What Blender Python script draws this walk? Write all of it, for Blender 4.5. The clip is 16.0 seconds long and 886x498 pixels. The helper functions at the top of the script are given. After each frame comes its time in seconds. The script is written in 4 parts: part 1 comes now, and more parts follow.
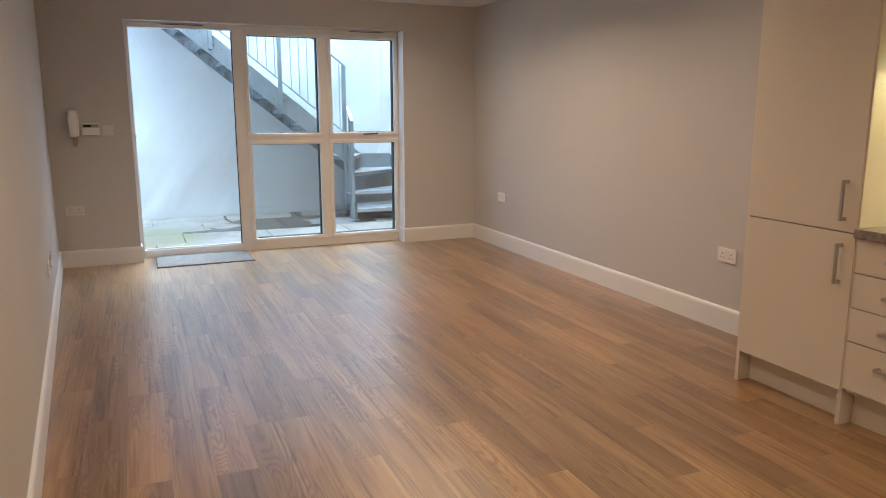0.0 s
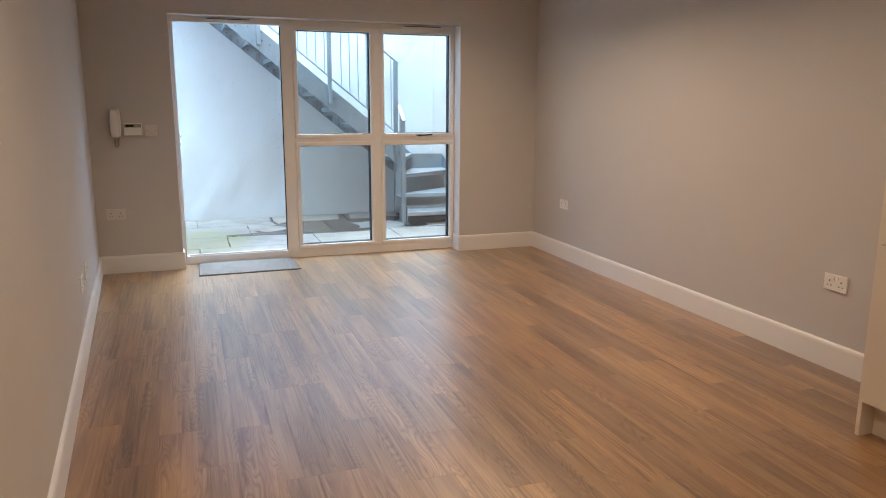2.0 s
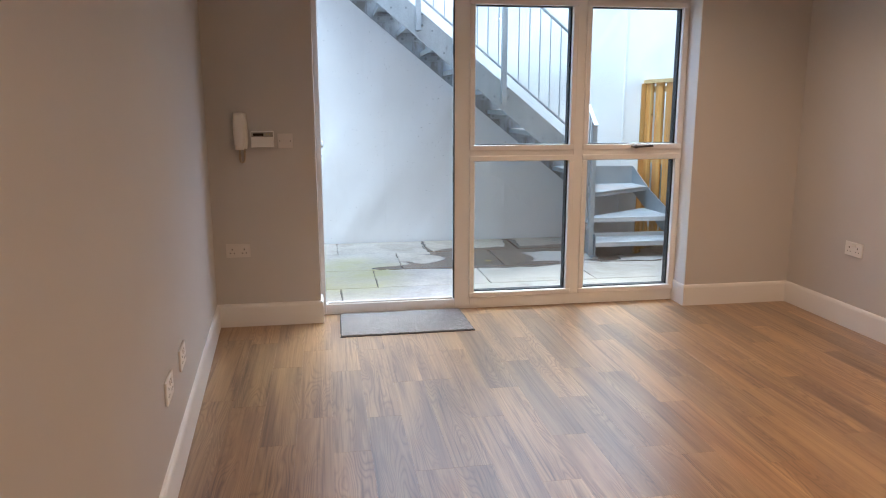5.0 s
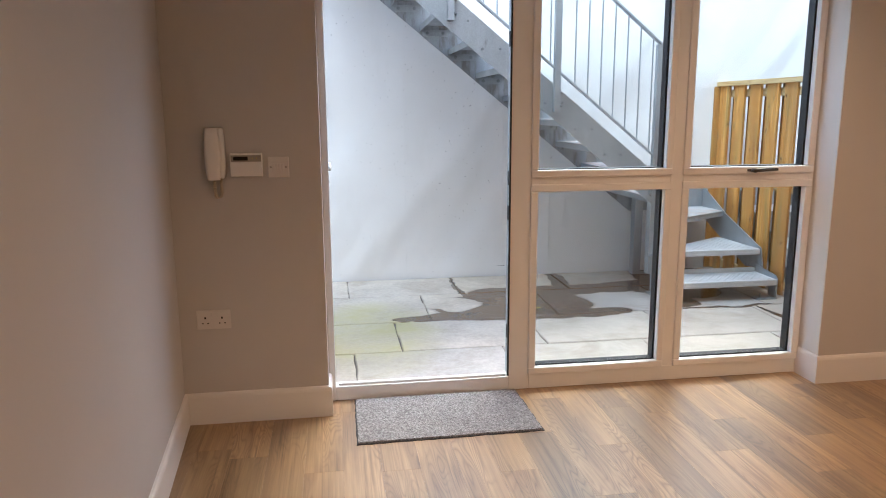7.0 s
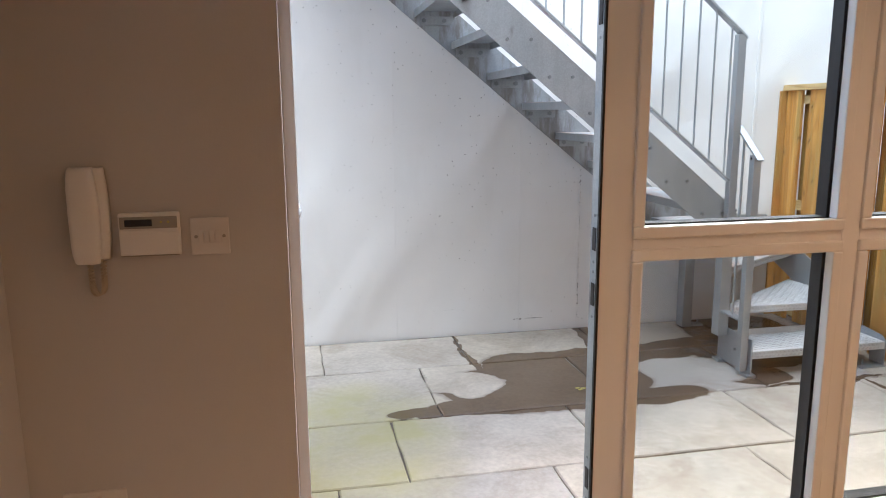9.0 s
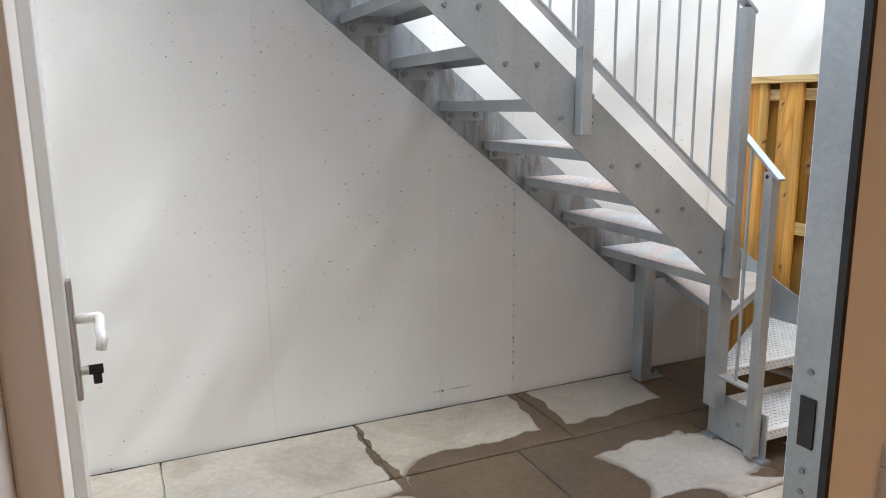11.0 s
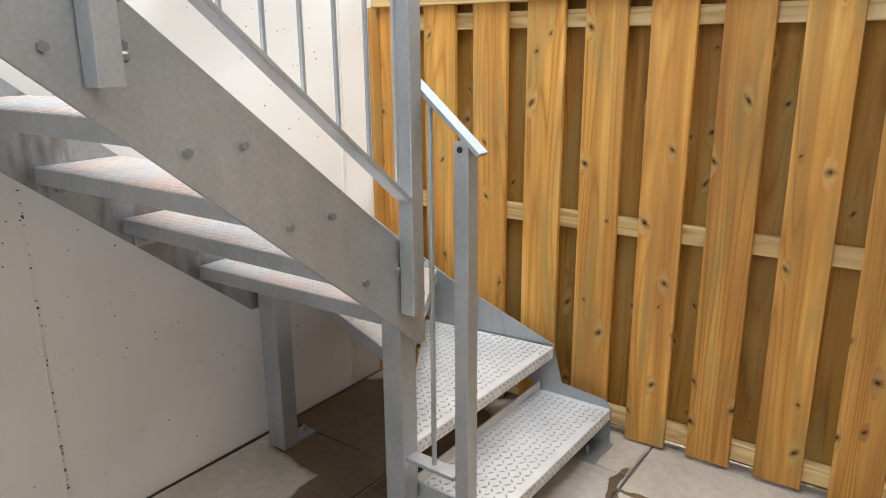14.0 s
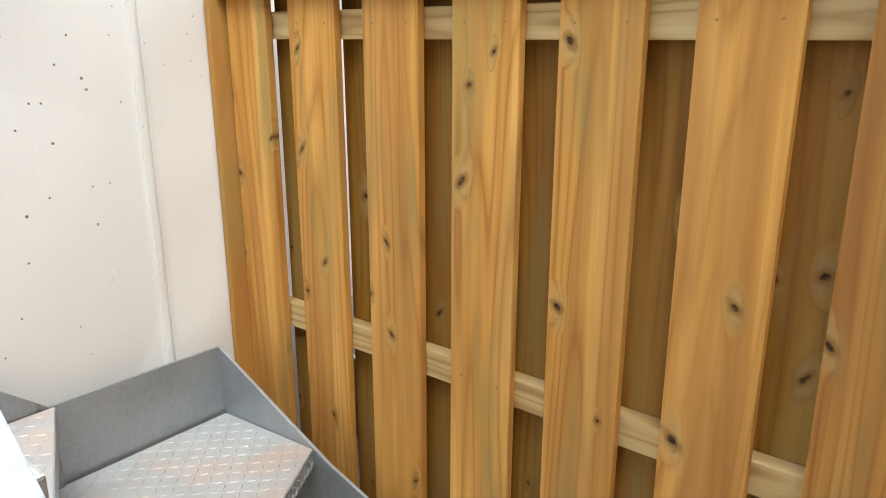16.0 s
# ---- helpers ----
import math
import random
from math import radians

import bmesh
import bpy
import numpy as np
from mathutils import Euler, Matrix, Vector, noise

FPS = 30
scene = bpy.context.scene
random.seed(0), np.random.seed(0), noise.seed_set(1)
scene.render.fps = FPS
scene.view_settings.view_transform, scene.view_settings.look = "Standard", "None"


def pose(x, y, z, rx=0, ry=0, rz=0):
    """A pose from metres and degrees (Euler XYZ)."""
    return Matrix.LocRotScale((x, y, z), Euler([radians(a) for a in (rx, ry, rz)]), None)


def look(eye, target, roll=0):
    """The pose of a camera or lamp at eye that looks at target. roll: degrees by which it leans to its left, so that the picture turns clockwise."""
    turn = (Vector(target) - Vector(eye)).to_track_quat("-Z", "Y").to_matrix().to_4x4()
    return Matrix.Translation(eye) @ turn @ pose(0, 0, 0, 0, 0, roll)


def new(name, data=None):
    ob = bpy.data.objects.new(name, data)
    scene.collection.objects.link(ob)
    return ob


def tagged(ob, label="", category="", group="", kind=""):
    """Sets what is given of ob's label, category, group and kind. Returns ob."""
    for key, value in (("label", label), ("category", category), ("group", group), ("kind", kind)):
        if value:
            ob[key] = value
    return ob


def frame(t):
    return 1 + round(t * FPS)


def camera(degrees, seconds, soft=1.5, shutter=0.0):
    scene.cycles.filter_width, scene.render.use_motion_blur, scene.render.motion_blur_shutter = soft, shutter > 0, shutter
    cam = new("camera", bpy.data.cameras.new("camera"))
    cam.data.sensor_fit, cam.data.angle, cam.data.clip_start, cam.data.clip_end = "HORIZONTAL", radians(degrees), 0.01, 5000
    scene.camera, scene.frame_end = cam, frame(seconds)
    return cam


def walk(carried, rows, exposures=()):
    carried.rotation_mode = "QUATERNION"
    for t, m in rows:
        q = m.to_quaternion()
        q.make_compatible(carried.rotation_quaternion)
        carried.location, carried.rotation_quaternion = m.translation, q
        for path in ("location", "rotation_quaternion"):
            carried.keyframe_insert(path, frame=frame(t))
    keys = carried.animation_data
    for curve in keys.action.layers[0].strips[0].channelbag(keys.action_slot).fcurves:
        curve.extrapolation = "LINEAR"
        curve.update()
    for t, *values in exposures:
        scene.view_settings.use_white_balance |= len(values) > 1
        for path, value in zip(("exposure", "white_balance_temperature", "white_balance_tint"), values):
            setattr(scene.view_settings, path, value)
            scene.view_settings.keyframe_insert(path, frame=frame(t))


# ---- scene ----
cam = camera(62.8, 16.0, 1.0)
PATH = [
    (0, (0.298, 0.655, 1.335), (1.059, 2.465, 0.955), -0.1),
    (0.5, (0.312, 0.673, 1.332), (1.108, 2.468, 0.951), -0.0),
    (1, (0.35, 0.75, 1.348), (1.142, 2.545, 0.961), 0.0),
    (1.5, (0.367, 0.92, 1.365), (1.107, 2.736, 0.972), 0.1),
    (2, (0.367, 1.129, 1.382), (1.015, 2.98, 0.988), 0.2),
    (2.5, (0.412, 1.382, 1.471), (0.961, 3.256, 1.04), 0.5),
    (3, (0.421, 1.675, 1.451), (0.882, 3.575, 1.028), 0.4),
    (3.5, (0.375, 1.988, 1.45), (0.774, 3.902, 1.029), 0.3),
    (4, (0.362, 2.305, 1.435), (0.724, 4.226, 1.01), 0.3),
    (4.5, (0.379, 2.633, 1.397), (0.709, 4.564, 0.993), 0.1),
    (4.7, (0.364, 2.762, 1.38), (0.682, 4.696, 0.981), 0.1),
    (6.8, (0.3, 4.137, 1.397), (0.597, 6.079, 1.024), -0.4),
    (7, (0.329, 4.279, 1.4), (0.623, 6.221, 1.021), -0.3),
    (7.5, (0.345, 4.666, 1.42), (0.649, 6.606, 1.041), -0.3),
    (8, (0.302, 5.003, 1.45), (0.621, 6.941, 1.073), -0.3),
    (8.5, (0.305, 5.349, 1.43), (0.654, 7.282, 1.055), -0.3),
    (9, (0.301, 5.709, 1.442), (0.695, 7.635, 1.074), -0.4),
    (9.2, (0.283, 5.843, 1.453), (0.697, 7.763, 1.08), -0.5),
    (11.3, (0.424, 7.243, 1.495), (1.295, 8.998, 1.09), -0.8),
    (11.5, (0.467, 7.329, 1.499), (1.386, 9.056, 1.083), -0.9),
    (12, (0.539, 7.461, 1.483), (1.571, 9.117, 1.044), -1.0),
    (12.5, (0.622, 7.623, 1.501), (1.805, 9.161, 1.017), -0.9),
    (13, (0.843, 7.798, 1.493), (2.187, 9.188, 0.982), -0.9),
    (13.5, (1.049, 7.994, 1.459), (2.528, 9.23, 0.926), -0.7),
    (14, (1.268, 8.191, 1.435), (2.83, 9.314, 0.89), -0.5),
    (14.5, (1.565, 8.279, 1.42), (3.171, 9.336, 0.872), -0.3),
    (15, (1.88, 8.39, 1.42), (3.496, 9.436, 0.876), 0.0),
    (15.5, (2.231, 8.531, 1.474), (3.817, 9.627, 0.939), 0.2),
    (16, (2.549, 8.656, 1.489), (4.04, 9.866, 0.929), 0.0),
]
EXPOSURES = [(0.0, 2.62, 4600, -9), (1.5, 2.6, 4650, -8), (3.5, 2.54, 4820, -5), (4.7, 2.5, 4920, -3), (7.0, 2.4, 5400, 2),
             (9.0, 2.26, 5750, 4), (11.3, 2.1, 6350, 2), (14.5, 2.3, 6750, 3), (16.0, 2.2, 6750, 2)]
walk(cam, [(t, look(eye, target, roll)) for t, eye, target, roll in PATH], EXPOSURES)

# ---- world and light ----
world = bpy.data.worlds.new("world")
scene.world = world
world.use_nodes = True
wn = world.node_tree.nodes
sky = wn.new("ShaderNodeTexSky")
sky.sky_type = "NISHITA"
sky.sun_disc = False
sky.sun_elevation = radians(58)
sky.sun_rotation = radians(25)
sky.air_density = 1.0
sky.dust_density = 4.0
wn["Background"].inputs["Strength"].default_value = 0.15
world.node_tree.links.new(sky.outputs[0], wn["Background"].inputs["Color"])

sun_data = bpy.data.lights.new("sun", "SUN")
sun_data.energy = 1.15
sun_data.angle = radians(40)
sun_data.color = (1.0, 0.97, 0.93)
sun = new("sun", sun_data)
sun.matrix_world = look((-2.0, 3.3, 10), (1.5, 8.9, 0.0))

CEIL = 2.327


# ---- materials ----
def material(name, rough=0.5, metal=0.0, colour=(0.5, 0.5, 0.5)):
    m = bpy.data.materials.new(name)
    m.use_nodes = True
    b = m.node_tree.nodes["Principled BSDF"]
    b.inputs["Base Color"].default_value = (*colour, 1)
    b.inputs["Roughness"].default_value = rough
    b.inputs["Metallic"].default_value = metal
    return m, m.node_tree, b


def node(nt, kind, **values):
    n = nt.nodes.new("ShaderNode" + kind)
    for key, value in values.items():
        if key in n.inputs:
            n.inputs[key].default_value = value
    return n


def math_node(nt, op, a, b=0.0):
    n = nt.nodes.new("ShaderNodeMath")
    n.operation = op
    for i, v in enumerate((a, b)):
        if isinstance(v, (int, float)):
            n.inputs[i].default_value = v
        else:
            nt.links.new(v, n.inputs[i])
    return n.outputs[0]


def mix(nt, fac, a, b, blend="MIX"):
    n = nt.nodes.new("ShaderNodeMix")
    n.data_type = "RGBA"
    n.blend_type = blend
    for slot, v in ((0, fac), (6, a), (7, b)):
        if isinstance(v, (int, float)):
            n.inputs[slot].default_value = v
        elif isinstance(v, tuple):
            n.inputs[slot].default_value = (*v, 1)
        else:
            nt.links.new(v, n.inputs[slot])
    return n.outputs[2]


def ramp(nt, fac, stops):
    n = nt.nodes.new("ShaderNodeValToRGB")
    e = n.color_ramp.elements
    while len(e) < len(stops):
        e.new(0.5)
    for el, (p, c) in zip(e, stops):
        el.position = p
        el.color = (*c, 1) if isinstance(c, tuple) else (c, c, c, 1)
    nt.links.new(fac, n.inputs[0])
    return n.outputs[0]


def coords(nt, space="Object", scale=(1, 1, 1), shuffle=0.0):
    """Texture coordinates, scaled; shuffle moves them by each object's random number."""
    tc = nt.nodes.new("ShaderNodeTexCoord")
    out = tc.outputs[space]
    if shuffle:
        info = nt.nodes.new("ShaderNodeObjectInfo")
        v = nt.nodes.new("ShaderNodeVectorMath")
        v.operation = "MULTIPLY_ADD"
        v.inputs[1].default_value = (shuffle, shuffle * 1.7, shuffle * 2.3)
        nt.links.new(info.outputs["Random"], v.inputs[0])
        nt.links.new(out, v.inputs[2])
        out = v.outputs[0]
    mp = nt.nodes.new("ShaderNodeMapping")
    mp.inputs["Scale"].default_value = scale
    nt.links.new(out, mp.inputs[0])
    return mp.outputs[0]


def flat(nt, vec, u, v):
    """Two of a vector's axes as a plane vector."""
    sep = nt.nodes.new("ShaderNodeSeparateXYZ")
    nt.links.new(vec, sep.inputs[0])
    com = nt.nodes.new("ShaderNodeCombineXYZ")
    nt.links.new(sep.outputs[u], com.inputs[0])
    nt.links.new(sep.outputs[v], com.inputs[1])
    return com.outputs[0]


def cells(nt, vec, scale):
    n = node(nt, "TexVoronoi", Scale=scale)
    n.voronoi_dimensions = "2D"
    nt.links.new(vec, n.inputs["Vector"])
    return n.outputs["Distance"], n.outputs["Color"]


def noise_tex(nt, vec, scale, detail=4.0, rough=0.55, distortion=0.0):
    n = node(nt, "TexNoise", Scale=scale, Detail=detail, Roughness=rough, Distortion=distortion)
    nt.links.new(vec, n.inputs["Vector"])
    return n.outputs["Fac"]


def bump(nt, bsdf, height, strength, distance):
    n = node(nt, "Bump", Strength=strength, Distance=distance)
    nt.links.new(height, n.inputs["Height"])
    nt.links.new(n.outputs[0], bsdf.inputs["Normal"])


def paint(name, colour, rough=0.6, vary=0.05, relief=0.15, scale=180.0):
    """Rolled or sprayed paint: faint blotches and an orange-peel relief."""
    m, nt, b = material(name, rough)
    c = coords(nt)
    big = noise_tex(nt, c, 1.3, 3)
    dark = tuple(v * (1 - vary * 2) for v in colour)
    col = ramp(nt, big, [(0.3, dark), (0.7, colour)])
    nt.links.new(col, b.inputs["Base Color"])
    bump(nt, b, noise_tex(nt, c, scale, 3), relief, 0.002)
    return m


def plain(name, colour, rough=0.4, metal=0.0):
    m, nt, b = material(name, rough, metal, colour)
    c = coords(nt)
    n = noise_tex(nt, c, 40, 3)
    r = ramp(nt, n, [(0.3, max(0.0, rough - 0.06)), (0.7, min(1.0, rough + 0.08))])
    nt.links.new(r, b.inputs["Roughness"])
    return m


WALL = paint("grey_wall_paint", (0.56, 0.54, 0.52), 0.7, 0.02, 0.12)
CEILING = paint("white_ceiling_paint", (0.8, 0.8, 0.79), 0.75, 0.02, 0.1)
GLOSSWHITE = paint("white_satin_woodwork", (0.8, 0.79, 0.77), 0.35, 0.02, 0.05, 60)
UPVC = paint("white_upvc", (0.82, 0.82, 0.81), 0.28, 0.015, 0.03, 40)
CABINET = paint("cream_gloss_cabinet", (0.68, 0.61, 0.5), 0.3, 0.01, 0.02, 30)
# white plastic toned down: the window wall's shade is in this colour
DIMMED = plain("shaded_white_plate", (0.67, 0.64, 0.61), 0.5)
PLASTIC = plain("white_plastic", (0.8, 0.79, 0.76), 0.35)
BLACK = plain("black_rubber", (0.012, 0.012, 0.013), 0.55)
DISPLAY = plain("dark_display", (0.02, 0.018, 0.02), 0.15)
GREYPANEL = plain("grey_keypad_panel", (0.32, 0.3, 0.26), 0.4)
CHROME = plain("brushed_nickel", (0.5, 0.48, 0.45), 0.42, 1.0)
SPLASH = plain("cream_glass_splashback", (0.75, 0.7, 0.5), 0.12)


def worktop_material():
    m, nt, b = material("grey_brown_laminate", 0.4)
    c = coords(nt, scale=(1, 1, 1))
    nt.links.new(ramp(nt, noise_tex(nt, c, 60, 6), [(0.3, (0.13, 0.1, 0.08)), (0.55, (0.22, 0.18, 0.15)), (0.75, (0.3, 0.26, 0.22))]), b.inputs["Base Color"])
    return m


def plank_material():
    """Vinyl oak plank: clusters of long dark pores, broad brown bands, flamed grain, a tone for each plank, satin."""
    m, nt, b = material("oak_vinyl_plank", 0.36)
    streak = noise_tex(nt, coords(nt, scale=(210, 3.2, 1), shuffle=31.0), 1.0, 3, 0.6)
    pores = noise_tex(nt, coords(nt, scale=(85, 1.7, 1), shuffle=37.0), 1.0, 3, 0.6)
    broad = noise_tex(nt, coords(nt, scale=(9, 0.75, 1), shuffle=17.0), 1.0, 4, 0.55, 0.6)
    slow = noise_tex(nt, coords(nt, scale=(8.0, 1.0, 1), shuffle=11.0), 1.0, 2, 0.45, 0.2)
    flame = math_node(nt, "PINGPONG", math_node(nt, "MULTIPLY", slow, 30.0), 0.5)
    where = ramp(nt, noise_tex(nt, coords(nt, scale=(7, 1.1, 1), shuffle=43.0), 1.0, 2), [(0.44, 0.0), (0.58, 0.9)])
    group = ramp(nt, noise_tex(nt, coords(nt, scale=(16, 0.7, 1), shuffle=53.0), 1.0, 2), [(0.4, 0.15), (0.62, 1.0)])
    col = ramp(nt, broad, [(0.28, (0.195, 0.107, 0.042)), (0.42, (0.285, 0.166, 0.067)), (0.55, (0.37, 0.23, 0.094)), (0.72, (0.465, 0.3, 0.132))])
    col = mix(nt, group, col, ramp(nt, pores, [(0.36, (0.48, 0.41, 0.35)), (0.47, (0.84, 0.81, 0.78)), (0.56, 1.0), (0.7, 1.12)]), "MULTIPLY")
    col = mix(nt, where, col, ramp(nt, flame, [(0.0, (0.55, 0.46, 0.38)), (0.16, (0.85, 0.82, 0.78)), (0.32, 1.0), (0.5, 1.05)]), "MULTIPLY")
    col = mix(nt, 0.35, col, ramp(nt, streak, [(0.3, 0.6), (0.55, 1.0), (0.75, 1.15)]), "MULTIPLY")
    info = nt.nodes.new("ShaderNodeObjectInfo")
    tone = ramp(nt, info.outputs["Random"], [(0.0, (0.72, 0.71, 0.7)), (0.25, (0.88, 0.88, 0.87)), (0.5, (1.03, 1.02, 1.0)), (0.75, (1.17, 1.15, 1.1)), (1.0, (0.97, 0.95, 0.92))])
    col = mix(nt, 1.0, col, tone, "MULTIPLY")
    nt.links.new(col, b.inputs["Base Color"])
    nt.links.new(ramp(nt, pores, [(0.3, 0.44), (0.7, 0.35)]), b.inputs["Roughness"])
    b.inputs["Coat Weight"].default_value = 1.0
    b.inputs["Coat IOR"].default_value = 1.6
    b.inputs["Coat Roughness"].default_value = 0.35
    bump(nt, b, pores, 0.05, 0.001)
    return m


def fence_material(name, dark, mid, light, green=0.55, tan=0.75, flip=False, knots=0.5):
    """Pressure-treated pine: soft long grain, small skewed knots in pale or brown halos, a green tinge here and there."""
    m, nt, b = material(name, 0.6)
    b.inputs["Specular IOR Level"].default_value = 0.25

    def turned(x, y, z):
        return (x, z, y) if flip else (x, y, z)

    def times(p, q):
        return math_node(nt, "MULTIPLY", p, q)

    across, along = 13.0, 4.2
    face = flat(nt, coords(nt, scale=turned(1.0, across, along), shuffle=5.0), "Z" if flip else "Y", "Y" if flip else "Z")
    cell = node(nt, "TexVoronoi", Scale=1.0)
    cell.voronoi_dimensions = "2D"
    nt.links.new(face, cell.inputs["Vector"])
    gap = nt.nodes.new("ShaderNodeVectorMath")
    gap.operation = "SUBTRACT"
    nt.links.new(face, gap.inputs[0])
    nt.links.new(cell.outputs["Position"], gap.inputs[1])
    off = nt.nodes.new("ShaderNodeSeparateXYZ")
    nt.links.new(gap.outputs[0], off.inputs[0])
    pick = nt.nodes.new("ShaderNodeSeparateColor")
    nt.links.new(cell.outputs["Color"], pick.inputs[0])
    keep = ramp(nt, pick.outputs[0], [(1.0 - knots, 0.0), (min(1.0, 1.01 - knots), 1.0)])
    du, dv = times(off.outputs[0], 1 / across), times(off.outputs[1], 1 / along)
    dv = math_node(nt, "ADD", dv, times(du, times(math_node(nt, "SUBTRACT", pick.outputs[1], 0.5), 2.2)))
    wob = times(math_node(nt, "SUBTRACT", noise_tex(nt, coords(nt, shuffle=9.0), 60.0, 2), 0.5), 1.1)
    size = math_node(nt, "ADD", 0.45, times(pick.outputs[2], 0.75))

    def oval(w, h):
        p, q = times(du, 1 / w), times(dv, 1 / h)
        d = math_node(nt, "SQRT", math_node(nt, "ADD", times(p, p), times(q, q)))
        return math_node(nt, "DIVIDE", d, size)

    core = math_node(nt, "ADD", oval(0.011, 0.0095), wob)
    halo = math_node(nt, "ADD", oval(0.024, 0.055), times(wob, 0.4))
    near = times(ramp(nt, halo, [(0.15, 1.0), (1.0, 0.0)]), keep)
    tilt = nt.nodes.new("ShaderNodeVectorMath")
    tilt.operation = "MULTIPLY_ADD"
    tilt.inputs[1].default_value = (0.0, 0.35, 0.5)
    nt.links.new(near, tilt.inputs[0])
    nt.links.new(coords(nt, scale=turned(10, 20, 0.7), shuffle=13.0), tilt.inputs[2])
    grain = noise_tex(nt, tilt.outputs[0], 1.0, 4, 0.55, 0.2)
    fine = noise_tex(nt, coords(nt, scale=turned(60, 260, 2.4), shuffle=7.0), 1.0, 3, 0.6)
    # growth rings of a flat-sawn board: a slow noise sliced into bands
    slow = noise_tex(nt, coords(nt, scale=turned(2.0, 6.5, 0.36), shuffle=19.0), 1.0, 2, 0.4)
    slow = math_node(nt, "ADD", slow, times(near, 0.06))
    bands = math_node(nt, "PINGPONG", times(slow, 21.0), 0.5)
    show = ramp(nt, noise_tex(nt, coords(nt, scale=turned(2, 6, 1.1), shuffle=29.0), 1.0, 2), [(0.35, 0.3), (0.6, 0.95)])
    col = ramp(nt, grain, [(0.3, dark), (0.5, mid), (0.72, light)])
    col = mix(nt, show, col, ramp(nt, bands, [(0.0, (0.66, 0.54, 0.42)), (0.13, (0.88, 0.83, 0.76)), (0.28, 1.0), (0.5, 1.04)]), "MULTIPLY")
    col = mix(nt, 0.3, col, ramp(nt, fine, [(0.3, 0.7), (0.7, 1.12)]), "MULTIPLY")
    patch = noise_tex(nt, coords(nt, scale=turned(3, 12, 1.6), shuffle=41.0), 1.0, 3)
    col = mix(nt, times(ramp(nt, patch, [(0.5, 0.0), (0.68, 1.0)]), green), col, (0.33, 0.25, 0.085))
    brown = noise_tex(nt, coords(nt, scale=turned(2, 7, 1.0), shuffle=3.0), 1.0, 3)
    col = mix(nt, ramp(nt, brown, [(0.42, 0.0), (0.68, tan)]), col, (0.36, 0.165, 0.05))
    tint = ramp(nt, pick.outputs[2], [(0.3, (0.25, 0.13, 0.035)), (0.5, (0.3, 0.25, 0.09)), (0.8, (0.47, 0.34, 0.15))])
    col = mix(nt, times(near, 0.6), col, tint)
    rim = times(ramp(nt, math_node(nt, "MULTIPLY", core, 0.4), [(0.38, 1.0), (0.7, 0.0)]), keep)
    col = mix(nt, times(rim, 0.75), col, (0.25, 0.125, 0.03))
    eye = times(ramp(nt, math_node(nt, "MULTIPLY", core, 0.4), [(0.16, 1.0), (0.32, 0.0)]), keep)
    wood = ramp(nt, noise_tex(nt, coords(nt, shuffle=15.0), 120.0, 2), [(0.35, (0.018, 0.009, 0.004)), (0.6, (0.1, 0.045, 0.014)), (0.75, (0.24, 0.12, 0.035))])
    col = mix(nt, eye, col, wood)
    info = nt.nodes.new("ShaderNodeObjectInfo")
    col = mix(nt, 1.0, col, ramp(nt, info.outputs["Random"], [(0.0, (0.82, 0.78, 0.74)), (0.5, (0.98, 0.97, 0.96)), (1.0, (1.1, 1.1, 1.1))]), "MULTIPLY")
    nt.links.new(col, b.inputs["Base Color"])
    bump(nt, b, math_node(nt, "ADD", times(fine, 0.5), math_node(nt, "SUBTRACT", grain, times(eye, 0.4))), 0.22, 0.002)
    return m


def galvanised(name="galvanised_steel", lift=1.0, dirt=0.6):
    """Hot-dip galvanised steel: fine spangle, dull clouds, a few brown runs."""
    m, nt, b = material(name, 0.42, 0.75)
    c = coords(nt)
    vor = node(nt, "TexVoronoi", Scale=150.0)
    nt.links.new(c, vor.inputs["Vector"])
    spangle = ramp(nt, vor.outputs["Color"], [(0.2, 0.95), (0.8, 1.04)])
    cloud = noise_tex(nt, c, 3.0, 4, 0.5)
    col = ramp(nt, cloud, [(0.3, tuple(lift * v for v in (0.33, 0.355, 0.375))), (0.7, tuple(lift * v for v in (0.43, 0.455, 0.475)))])
    col = mix(nt, 1.0, col, spangle, "MULTIPLY")
    streak = noise_tex(nt, coords(nt, scale=(14, 14, 3)), 1.0, 4, 0.6, 0.5)
    col = mix(nt, 0.25, col, ramp(nt, streak, [(0.32, 0.8), (0.5, 1.0), (0.68, 1.22)]), "MULTIPLY")
    stain = noise_tex(nt, coords(nt, scale=(3, 3, 0.7)), 4.0, 5, 0.65)
    col = mix(nt, ramp(nt, stain, [(dirt, 0.0), (dirt + 0.14, 0.65)]), col, (0.16, 0.135, 0.11))
    nt.links.new(col, b.inputs["Base Color"])
    nt.links.new(ramp(nt, cloud, [(0.3, 0.56), (0.7, 0.43)]), b.inputs["Roughness"])
    bump(nt, b, noise_tex(nt, c, 160, 3), 0.06, 0.001)
    return m


